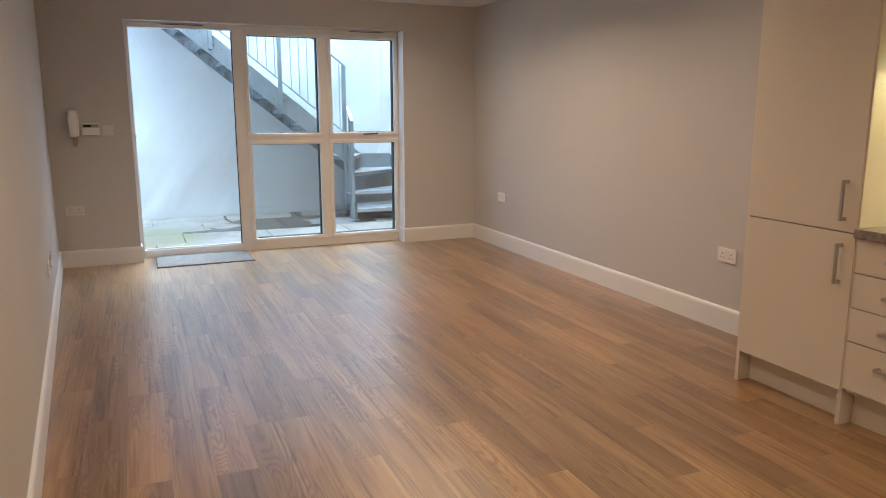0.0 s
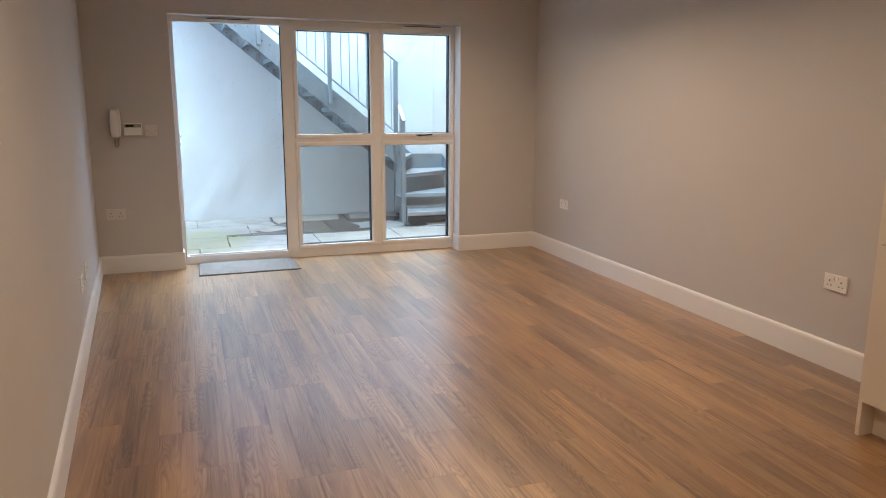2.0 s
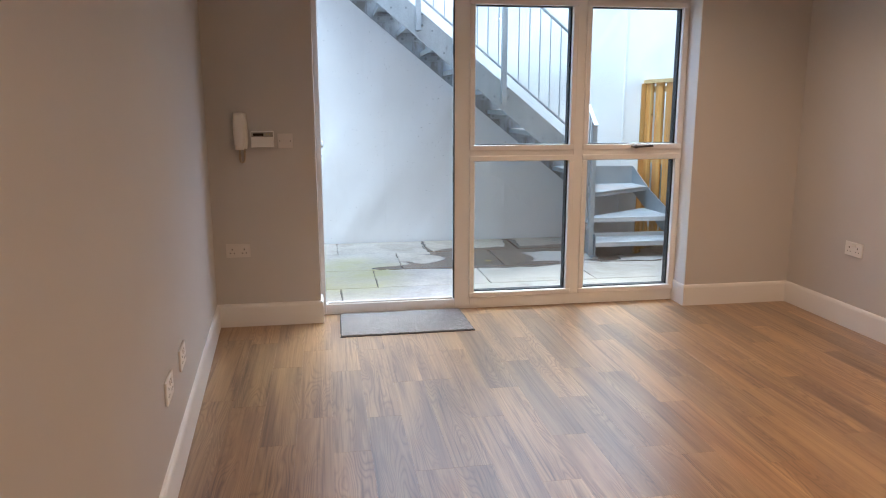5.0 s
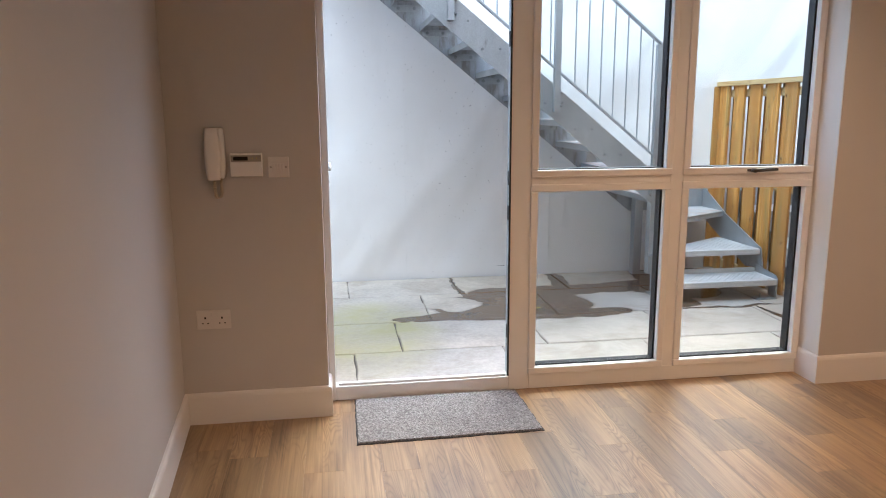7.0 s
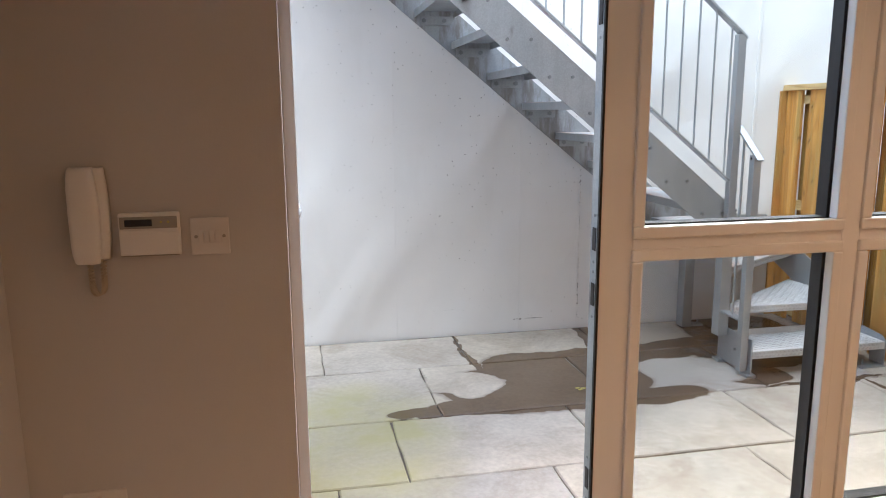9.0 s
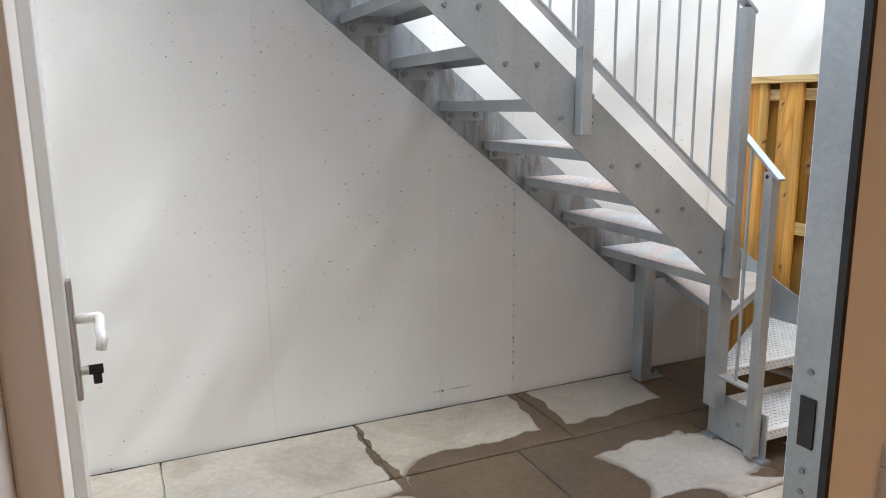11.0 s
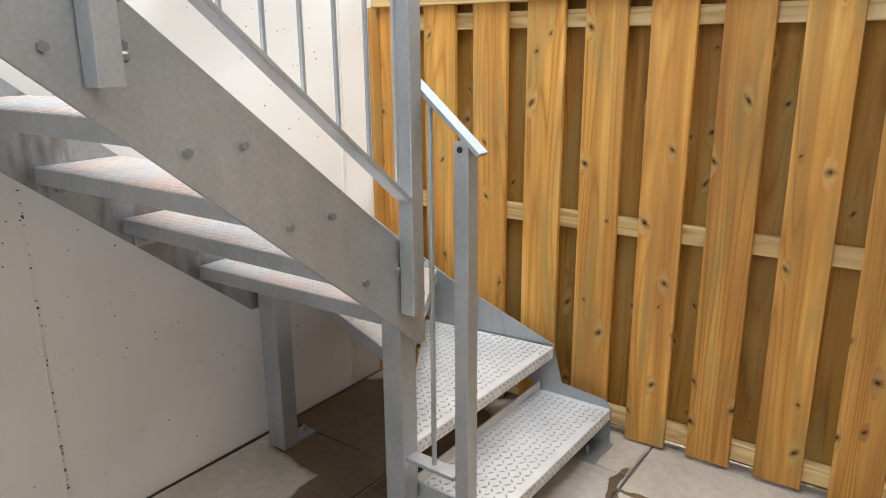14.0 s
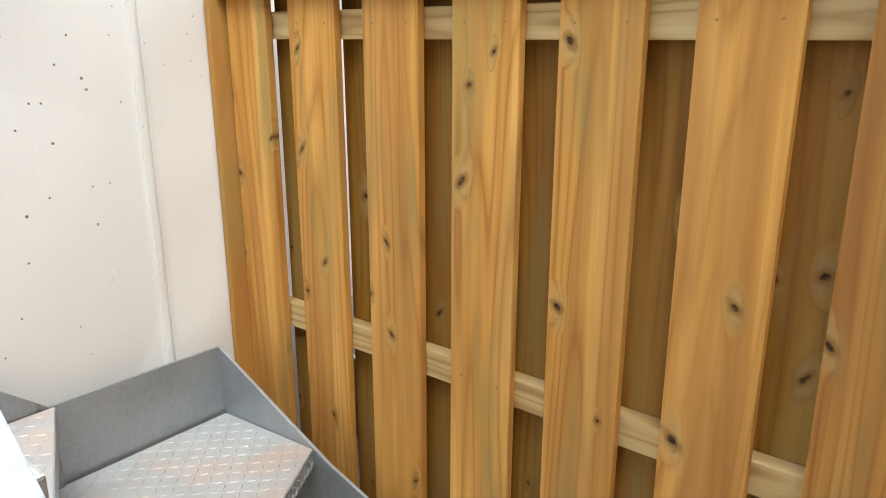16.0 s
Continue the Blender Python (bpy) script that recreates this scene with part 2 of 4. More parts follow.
def tread_material(name="dusty_galvanised_plate", rusty=0.55, lift=1.0):
    """Galvanised chequer plate, walked on: dusty, with rust-pink dirt on it."""
    m, nt, b = material(name, 0.55, 0.2)
    g = nt.nodes.new("ShaderNodeNewGeometry")
    pos = g.outputs["Position"]
    blotch = noise_tex(nt, pos, 6, 5, 0.6)
    col = ramp(nt, blotch, [(0.3, tuple(lift * v for v in (0.5, 0.515, 0.52))), (0.7, tuple(lift * v for v in (0.66, 0.67, 0.67)))])
    rust = noise_tex(nt, pos, 3.2, 5, 0.65, 0.4)
    col = mix(nt, ramp(nt, rust, [(0.43, 0.0), (0.62, rusty)]), col, (0.58, 0.42, 0.34))
    nt.links.new(col, b.inputs["Base Color"])
    nt.links.new(ramp(nt, blotch, [(0.3, 0.6), (0.7, 0.42)]), b.inputs["Roughness"])
    return m


def yard_wall_material():
    """White masonry paint on render: trowel waves, faint dirt, dark pinholes."""
    m, nt, b = material("white_masonry_paint", 0.6)
    c = coords(nt)
    big = noise_tex(nt, c, 0.9, 4, 0.55)
    col = ramp(nt, big, [(0.3, (0.71, 0.7, 0.685)), (0.7, (0.79, 0.785, 0.775))])
    smear = noise_tex(nt, coords(nt, scale=(2.2, 1, 0.6)), 2.0, 4, 0.6)
    col = mix(nt, ramp(nt, smear, [(0.58, 0.0), (0.8, 0.25)]), col, (0.62, 0.6, 0.57))
    dots = None
    plane = flat(nt, c, "X", "Z")
    for scale, size, share in ((7.0, 0.024, 0.45), (16.0, 0.04, 0.62)):
        d, tint = cells(nt, plane, scale)
        pick = math_node(nt, "GREATER_THAN", tint, share)
        d = math_node(nt, "MULTIPLY", math_node(nt, "LESS_THAN", d, size), pick)
        dots = d if dots is None else math_node(nt, "MAXIMUM", dots, d)
    cluster = ramp(nt, noise_tex(nt, c, 1.7, 2), [(0.42, 0.0), (0.6, 0.9)])
    col = mix(nt, math_node(nt, "MULTIPLY", dots, cluster), col, (0.12, 0.1, 0.09))
    nt.links.new(col, b.inputs["Base Color"])
    lean = nt.nodes.new("ShaderNodeMapping")
    lean.inputs["Rotation"].default_value = (0, radians(-34), 0)
    nt.links.new(c, lean.inputs[0])
    draw = nt.nodes.new("ShaderNodeMapping")
    draw.inputs["Scale"].default_value = (3.0, 1, 0.6)
    nt.links.new(lean.outputs[0], draw.inputs[0])
    folds = noise_tex(nt, draw.outputs[0], 1.0, 1, 0.4, 0.2)
    wave = math_node(nt, "MULTIPLY", folds, ramp(nt, noise_tex(nt, c, 0.8, 1), [(0.35, 0.15), (0.65, 1.0)]))
    grit = noise_tex(nt, c, 90, 3)
    bump(nt, b, math_node(nt, "ADD", wave, math_node(nt, "MULTIPLY", grit, 0.005)), 1.0, 0.085)
    return m


def slab_material():
    """Buff sandstone paving: riven mottling, algae on a few slabs, a pool of wet with its own outline."""
    m, nt, b = material("sandstone_paving", 0.75)
    g = nt.nodes.new("ShaderNodeNewGeometry")
    pos = g.outputs["Position"]
    info = nt.nodes.new("ShaderNodeObjectInfo")
    n1 = noise_tex(nt, pos, 3.0, 6, 0.6)
    n2 = noise_tex(nt, pos, 38.0, 4, 0.6)
    col = ramp(nt, n1, [(0.3, (0.41, 0.37, 0.32)), (0.5, (0.5, 0.46, 0.405)), (0.7, (0.57, 0.53, 0.47))])
    col = mix(nt, 0.45, col, ramp(nt, n2, [(0.3, 0.7), (0.7, 1.12)]), "MULTIPLY")
    grime = noise_tex(nt, pos, 2.1, 6, 0.7, 0.6)
    col = mix(nt, ramp(nt, grime, [(0.5, 0.0), (0.68, 0.6)]), col, (0.29, 0.235, 0.18))
    col = mix(nt, 1.0, col, ramp(nt, info.outputs["Random"], [(0.0, (0.86, 0.86, 0.88)), (0.5, (1.0, 0.98, 0.94)), (1.0, (1.08, 1.05, 0.98))]), "MULTIPLY")
    spot = noise_tex(nt, pos, 9.0, 3, 0.5)
    col = mix(nt, ramp(nt, spot, [(0.7, 0.0), (0.78, 0.55)]), col, (0.17, 0.15, 0.12))
    wob = node(nt, "TexNoise", Scale=3.2, Detail=3.0)
    nt.links.new(pos, wob.inputs["Vector"])
    shift = nt.nodes.new("ShaderNodeVectorMath")
    shift.operation = "MULTIPLY_ADD"
    shift.inputs[1].default_value = (0.22, 0.22, 0.0)
    nt.links.new(wob.outputs["Color"], shift.inputs[0])
    nt.links.new(pos, shift.inputs[2])
    sep = nt.nodes.new("ShaderNodeSeparateXYZ")
    nt.links.new(shift.outputs[0], sep.inputs[0])
    px = math_node(nt, "SUBTRACT", sep.outputs[0], 0.11)
    py = math_node(nt, "SUBTRACT", sep.outputs[1], 0.11)

    def oval(cx, cy, rx, ry):
        dx = math_node(nt, "DIVIDE", math_node(nt, "SUBTRACT", px, cx), rx)
        dy = math_node(nt, "DIVIDE", math_node(nt, "SUBTRACT", py, cy), ry)
        return math_node(nt, "ADD", math_node(nt, "MULTIPLY", dx, dx), math_node(nt, "MULTIPLY", dy, dy))

    wet = None
    for o in ((1.58, 9.27, 0.63, 0.4), (1.2, 9.04, 0.3, 0.11), (3.1, 8.965, 0.42, 0.022), (3.31, 8.7, 0.022, 0.3), (2.0, 9.62, 0.75, 0.19), (2.16, 9.95, 0.08, 0.4), (2.75, 9.66, 0.5, 0.16),
              (3.2, 9.85, 0.42, 0.5), (2.0, 8.97, 0.42, 0.13), (0.96, 9.0, 0.28, 0.055), (2.78, 9.12, 0.22, 0.14), (2.95, 9.42, 0.4, 0.25), (1.28, 9.85, 0.02, 0.4)):
        v = oval(*o)
        wet = v if wet is None else math_node(nt, "MINIMUM", wet, v)
    dry = math_node(nt, "MINIMUM", oval(1.17, 9.36, 0.23, 0.2), oval(2.47, 9.27, 0.3, 0.22))
    inside = math_node(nt, "MULTIPLY", ramp(nt, wet, [(0.86, 1.0), (1.0, 0.0)]), ramp(nt, math_node(nt, "MULTIPLY", dry, 0.8), [(0.72, 0.0), (0.86, 1.0)]))
    algae = math_node(nt, "MULTIPLY", ramp(nt, oval(0.5, 8.75, 0.55, 0.85), [(0.35, 1.0), (1.0, 0.0)]), ramp(nt, n1, [(0.35, 0.3), (0.62, 0.9)]))
    col = mix(nt, algae, col, (0.42, 0.38, 0.19))
    col = mix(nt, inside, col, mix(nt, 1.0, col, (0.3, 0.235, 0.18), "MULTIPLY"))
    nt.links.new(col, b.inputs["Base Color"])
    nt.links.new(math_node(nt, "SUBTRACT", 0.78, math_node(nt, "MULTIPLY", inside, 0.6)), b.inputs["Roughness"])
    bump(nt, b, math_node(nt, "ADD", n1, math_node(nt, "MULTIPLY", n2, 0.15)), 0.3, 0.012)
    return m


def mat_material():
    m, nt, b = material("grey_loop_pile", 0.95)
    c = coords(nt)
    n = noise_tex(nt, c, 160, 3, 0.7)
    big = noise_tex(nt, c, 26, 3, 0.6)
    col = ramp(nt, n, [(0.35, (0.09, 0.08, 0.08)), (0.5, (0.26, 0.245, 0.24)), (0.68, (0.5, 0.48, 0.47))])
    col = mix(nt, 0.4, col, ramp(nt, big, [(0.3, 0.7), (0.7, 1.15)]), "MULTIPLY")
    nt.links.new(col, b.inputs["Base Color"])
    bump(nt, b, n, 0.8, 0.006)
    return m


def glass_material():
    m = bpy.data.materials.new("window_glass")
    m.use_nodes = True
    nt = m.node_tree
    nt.nodes.remove(nt.nodes["Principled BSDF"])
    clear = nt.nodes.new("ShaderNodeBsdfTransparent")
    clear.inputs["Color"].default_value = (0.955, 0.975, 0.97, 1)
    gloss = nt.nodes.new("ShaderNodeBsdfGlossy")
    gloss.inputs["Roughness"].default_value = 0.0
    lw = node(nt, "LayerWeight", Blend=0.5)
    ms = nt.nodes.new("ShaderNodeMixShader")
    nt.links.new(math_node(nt, "ADD", 0.035, math_node(nt, "MULTIPLY", math_node(nt, "POWER", lw.outputs["Facing"], 5.0), 0.6)), ms.inputs[0])
    nt.links.new(clear.outputs[0], ms.inputs[1])
    nt.links.new(gloss.outputs[0], ms.inputs[2])
    nt.links.new(ms.outputs[0], nt.nodes["Material Output"].inputs["Surface"])
    return m


def glow(name, colour, strength):
    m, nt, b = material(name, 0.5, 0.0, (0.8, 0.8, 0.8))
    b.inputs["Emission Color"].default_value = (*colour, 1)
    b.inputs["Emission Strength"].default_value = strength
    return m


WORKTOP, PLANK, MAT, GLASS = worktop_material(), plank_material(), mat_material(), glass_material()
FENCE = fence_material("treated_pine_board", (0.45, 0.205, 0.045), (0.65, 0.333, 0.078), (0.8, 0.475, 0.145), 0.75, 0.65, False, 0.4)
# greener pine for rear boards, darkened to hold the shade behind the front ones
REAR_SHADED = fence_material("greenish_shaded_pine", (0.2, 0.103, 0.016), (0.32, 0.17, 0.028), (0.44, 0.255, 0.052), 0.85, 0.45, False, 0.38)
RAIL = fence_material("pale_pine_rail", (0.62, 0.44, 0.19), (0.74, 0.56, 0.27), (0.8, 0.64, 0.34), 0.05, 0.06, True, 0.08)
STEEL, TREAD = galvanised("galvanised_steel", 1.1, 0.63), tread_material("dusty_galvanised_plate", 0.8, 0.78)
PLATE = tread_material("clean_galvanised_plate", 0.06, 1.1)
# studs darker than their plate: the shadow they cast is put into the colour
STUD = tread_material("shaded_galvanised_stud", 0.04, 0.66)
GRIMY = galvanised("grimy_galvanised_steel", 0.95, 0.46)
BOLT, BRACKET = galvanised("dull_zinc_bolt", 0.7), galvanised("weathered_bracket", 1.0)
YARDWALL, SLAB = yard_wall_material(), slab_material()
MORTAR = paint("brown_mortar", (0.2, 0.17, 0.135), 0.9, 0.2, 0.8, 60)
# for the unseen facade; grey keeps it from bouncing light into the yard
FACADE = paint("unseen_facade_grey", (0.36, 0.34, 0.32), 0.85, 0.1, 0.5, 60)
BRASSY = plain("dull_brass_nail", (0.3, 0.2, 0.09), 0.45, 0.6)
SUBFLOOR = plain("dark_subfloor", (0.1, 0.07, 0.045), 0.8)


# ---- mesh helpers ----
def part(name, bm, mat, parent=None, label="", smooth=False):
    """Links a bmesh as one mesh object, under a thing or a part where one is given."""
    bmesh.ops.recalc_face_normals(bm, faces=bm.faces)
    me = bpy.data.meshes.new(name)
    bm.to_mesh(me)
    bm.free()
    me.materials.append(mat)
    if smooth:
        me.polygons.foreach_set("use_smooth", [True] * len(me.polygons))
    ob = new(name, me)
    if parent:
        ob.parent = parent
        ob.matrix_parent_inverse = parent.matrix_world.inverted()
    if label:
        ob["label"] = label
    return ob


def empty(name, x=0.0, y=0.0, z=0.0):
    ob = new(name)
    ob.location = (x, y, z)
    ob.matrix_world = Matrix.Translation((x, y, z))
    return ob


def box(x0, x1, y0, y1, z0, z1, bevel=0.0, bm=None):
    own = bmesh.new()
    vs = [own.verts.new((x, y, z)) for z in (z0, z1) for x, y in ((x0, y0), (x1, y0), (x1, y1), (x0, y1))]
    for f in ((0, 1, 2, 3), (4, 5, 6, 7), (0, 1, 5, 4), (1, 2, 6, 5), (2, 3, 7, 6), (3, 0, 4, 7)):
        own.faces.new([vs[i] for i in f])
    if bevel:
        bmesh.ops.bevel(own, geom=own.edges[:], offset=bevel, segments=2, profile=0.6, affect="EDGES")
    if bm is None:
        return own
    return merge(bm, own)


def merge(bm, own):
    me = bpy.data.meshes.new("scratch")
    own.to_mesh(me)
    own.free()
    bm.from_mesh(me)
    bpy.data.meshes.remove(me)
    return bm


def prism(points, axis, a, b, bevel=0.0, bm=None):
    """An outline in two axes drawn out along the third from a to b."""
    put = {"x": lambda u, v, w: (w, u, v), "y": lambda u, v, w: (u, w, v), "z": lambda u, v, w: (u, v, w)}[axis]
    own = bmesh.new()
    lo = [own.verts.new(put(u, v, a)) for u, v in points]
    hi = [own.verts.new(put(u, v, b)) for u, v in points]
    own.faces.new(lo)
    own.faces.new(hi)
    n = len(points)
    for i in range(n):
        own.faces.new((lo[i], lo[(i + 1) % n], hi[(i + 1) % n], hi[i]))
    if bevel:
        bmesh.ops.recalc_face_normals(own, faces=own.faces)
        bmesh.ops.bevel(own, geom=own.edges[:], offset=bevel, segments=2, profile=0.6, affect="EDGES")
    if bm is None:
        return own
    return merge(bm, own)


def rod(p, q, radius, sides=10, bm=None):
    own = bmesh.new()
    p, q = Vector(p), Vector(q)
    turn = (q - p).to_track_quat("Z", "Y").to_matrix().to_4x4()
    bmesh.ops.create_cone(own, cap_ends=True, segments=sides, radius1=radius, radius2=radius, depth=(q - p).length,
                          matrix=Matrix.Translation((p + q) / 2) @ turn)
    if bm is None:
        return own
    return merge(bm, own)


def bar(p, q, w, h, bevel=0.002, bm=None):
    """A rectangular bar from p to q, w wide across and h high."""
    p, q = Vector(p), Vector(q)
    own = box(-w / 2, w / 2, -h / 2, h / 2, 0, (q - p).length, bevel)
    d = (q - p).normalized()
    side = d.cross(Vector((0, 0, 1))).normalized()
    up = side.cross(d)
    own.transform(Matrix.Translation(p) @ Matrix((side, up, d)).transposed().to_4x4())
    if bm is None:
        return own
    return merge(bm, own)


def tube(points, radius, sides=6):
    bm = bmesh.new()
    rings = []
    for i, p in enumerate(points):
        a, b = Vector(points[max(0, i - 1)]), Vector(points[min(len(points) - 1, i + 1)])
        q = (b - a).to_track_quat("Z", "Y")
        rings.append([bm.verts.new(Vector(p) + q @ Vector((radius * math.cos(k * math.tau / sides), radius * math.sin(k * math.tau / sides), 0))) for k in range(sides)])
    for r, s in zip(rings, rings[1:]):
        for k in range(sides):
            bm.faces.new((r[k], r[(k + 1) % sides], s[(k + 1) % sides], s[k]))
    bm.faces.new(rings[0])
    bm.faces.new(rings[-1])
    return bm


# ---- the room ----
X_EAST, Y_WIN, Y_OUT, Y_BACK = 3.535, 7.505, 7.805, -1.7
OPEN_L, OPEN_R, OPEN_T = 0.279, 2.765, 2.075


def west_x(y):
    return -0.3615 + (7.505 - y) * 0.06


bm = box(-3.0, OPEN_L, Y_WIN, Y_OUT, -0.02, OPEN_T)
box(OPEN_R, 8.6, Y_WIN, Y_OUT, -0.02, OPEN_T, bm=bm)
# upper wall out of view; its height sets the yard's sky light
box(-3.0, 8.6, Y_WIN, Y_OUT, OPEN_T, 4.4, bm=bm)
tagged(part("wall_north", bm, WALL), "matt light grey painted wall round the glazed door", "wall", kind="structure")
# added layer, never in view: dulls the light thrown back at the yard
bm = box(-3.0, OPEN_L - 0.02, Y_OUT + 0.001, Y_OUT + 0.016, -0.02, OPEN_T + 0.02)
box(OPEN_R + 0.02, 8.6, Y_OUT + 0.001, Y_OUT + 0.016, -0.02, OPEN_T + 0.02, bm=bm)
box(-3.0, 8.6, Y_OUT + 0.001, Y_OUT + 0.016, OPEN_T + 0.02, 4.4, bm=bm)
tagged(part("unseen_facade", bm, FACADE), "unseen outer face of the house, grey to cut bounced light", "wall", kind="structure")
tagged(part("wall_east", box(X_EAST, X_EAST + 0.15, Y_BACK, Y_WIN, 0.0, CEIL), WALL), "long plain light grey painted wall with sockets", "wall", kind="structure")
tagged(part("wall_west", prism([(west_x(Y_BACK), Y_BACK), (west_x(Y_WIN), Y_WIN), (west_x(Y_WIN) - 0.15, Y_WIN), (west_x(Y_BACK) - 0.15, Y_BACK)], "z", 0.0, CEIL), WALL),
       "plain light grey painted wall, slightly out of square", "wall", kind="structure")
tagged(part("wall_south", box(west_x(Y_BACK) - 0.15, X_EAST + 0.15, Y_BACK - 0.15, Y_BACK, 0.0, CEIL), WALL), "plain light grey painted back wall", "wall", kind="structure")
tagged(part("ceiling", box(west_x(Y_WIN) - 0.15, X_EAST + 0.15, Y_BACK - 0.15, Y_WIN, CEIL, CEIL + 0.2), CEILING), "flat white painted ceiling", "ceiling", kind="structure")

# reveals of the opening, lined with white board
bm = box(OPEN_R - 0.004, OPEN_R, Y_WIN + 0.003, 7.67, 0.146, OPEN_T - 0.004)
tagged(part("reveal_lining", bm, GLOSSWHITE), "white painted reveal beside the window", "trim", kind="structure")

# skirting boards
def skirting(name, p, q, side):
    """A skirting with an eased top, from p to q on the floor; side: the wall's side."""
    p, q = Vector((*p, 0)), Vector((*q, 0))
    along = (q - p).normalized()
    out = Vector((-along.y, along.x, 0)) * side
    prof = [(0, 0), (0.016, 0), (0.016, 0.125), (0.013, 0.137), (0.008, 0.143), (0, 0.146)]
    b = bmesh.new()
    rings = [[b.verts.new(base + out * u + Vector((0, 0, v))) for u, v in prof] for base in (p, q)]
    n = len(prof)
    for i in range(n):
        b.faces.new((rings[0][i], rings[0][(i + 1) % n], rings[1][(i + 1) % n], rings[1][i]))
    b.faces.new(rings[0])
    b.faces.new(rings[1])
    return tagged(part(name, b, GLOSSWHITE), "white satin painted skirting board with rounded top", "skirting", kind="structure")


skirting("baseboard", (X_EAST, 3.28), (X_EAST, Y_WIN - 0.016), 1)
skirting("baseboard", (OPEN_R - 0.016, Y_WIN), (X_EAST, Y_WIN), -1)
skirting("baseboard", (west_x(Y_WIN), Y_WIN), (OPEN_L, Y_WIN), -1)
skirting("baseboard", (west_x(Y_BACK), Y_BACK), (west_x(Y_WIN - 0.016), Y_WIN - 0.016), -1)
skirting("baseboard", (OPEN_R, Y_WIN), (OPEN_R, 7.67), 1)
skirting("baseboard", (OPEN_L, Y_WIN - 0.016), (OPEN_L, 7.67), -1)

# ---- glazed screen: fixed panes, and the frame of the door ----
YF, YB = 7.67, 7.74
window = tagged(empty("window_1", 1.52, YF, 0.0), "white uPVC glazed screen with four panes and a door opening", "window", kind="structure")


def member(x0, x1, z0, z1, y0=YF, y1=YB):
    return part("frame_member", box(x0, x1, y0, y1, z0, z1, 0.003), UPVC, window)


G_L1, G_R1, G_L2, G_R2 = 1.308, 1.955, 2.084, 2.716
Z_SILL, Z_T0, Z_T1, Z_TOP = 0.112, 1.003, 1.108, 1.995
member(OPEN_L, 0.311, 0.0, OPEN_T)
member(1.174, 1.276, 0.0, OPEN_T)
member(G_R1 + 0.032, G_L2 - 0.032, 0.08, OPEN_T - 0.045)
member(G_R2 + 0.02, OPEN_R, 0.0, OPEN_T)
member(0.311, 1.174, OPEN_T - 0.045, OPEN_T)
member(1.276, G_R2 + 0.02, OPEN_T - 0.045, OPEN_T)
member(1.276, G_R2 + 0.02, 0.0, 0.08)
for a, b2 in ((1.276, G_R1 + 0.032), (G_L2 - 0.032, G_R2 + 0.02)):
    member(a, b2, Z_T0 + 0.032, Z_T1 - 0.032)
part("threshold", box(0.311, 1.174, YF, YB, 0.0, 0.07, 0.004), UPVC, window, "white uPVC door threshold")
part("threshold_bead", box(0.325, 1.16, YF + 0.012, YF + 0.04, 0.0702, 0.082, 0.004), UPVC, window)


def pane(x0, x1, z0, z1, lip):
    """A sealed unit with a sloped bead round it and a black gasket."""
    glass = part("pane", box(x0 - 0.01, x1 + 0.01, YF + 0.028, YF + 0.052, z0 - 0.01, z1 + 0.01), GLASS, window, "clear double-glazed pane")
    glass.visible_shadow = False
    bead = bmesh.new()
    for a, b2, c, d in ((x0 - lip, x1 + lip, z0 - lip, z0), (x0 - lip, x1 + lip, z1, z1 + lip), (x0 - lip, x0, z0, z1), (x1, x1 + lip, z0, z1)):
        box(a, b2, YF - 0.012, YF + 0.026, c, d, 0.006, bm=bead)
    part("glazing_bead", bead, UPVC, window)
    gasket = bmesh.new()
    for a, b2, c, d in ((x0 - 0.012, x1 + 0.012, z0 - 0.012, z0 + 0.004), (x0 - 0.012, x1 + 0.012, z1 - 0.004, z1 + 0.012),
                        (x0 - 0.012, x0 + 0.004, z0 + 0.004, z1 - 0.004), (x1 - 0.007, x1 + 0.012, z0 + 0.004, z1 - 0.004)):
        box(a, b2, YF + 0.029, YF + 0.078, c, d, bm=gasket)
    part("gasket", gasket, BLACK, window, "black rubber gasket")


for x0, x1 in ((G_L1, G_R1), (G_L2, G_R2)):
    pane(x0, x1, Z_SILL, Z_T0, 0.036)
    pane(x0, x1, Z_T1, Z_TOP, 0.036)

bm = box(2.385, 2.465, YF - 0.026, YF - 0.0125, 1.084, 1.098, 0.004)
bar((2.405, YF - 0.045, 1.091), (2.53, YF - 0.05, 1.096), 0.014, 0.016, 0.005, bm=bm)
rod((2.41, YF - 0.02, 1.091), (2.41, YF - 0.052, 1.091), 0.011, 12, bm=bm)
part("window_handle", bm, plain("dark_bronze_handle", (0.1, 0.09, 0.085), 0.3, 0.8), window, "dark metal casement handle", True)
for a, b2 in ((0.56, 0.95), (2.25, 2.64)):
    v = part("trickle_vent", box(a, b2, YF - 0.018, YF - 0.001, OPEN_T - 0.03, OPEN_T - 0.008, 0.003), UPVC, window)
    part("vent_slot", box(a + 0.02, b2 - 0.02, YF - 0.0195, YF - 0.0185, OPEN_T - 0.018, OPEN_T - 0.012), BLACK, v, "dark vent slot")
strip = part("lock_keep_strip", box(1.1715, 1.1735, YF + 0.012, YF + 0.066, 0.08, 1.98), STEEL, window, "long steel lock keep plate")
part("door_seal", box(1.1665, 1.1735, YF - 0.001, YF + 0.01, 0.075, 2.02), BLACK, window, "black rubber door seal")
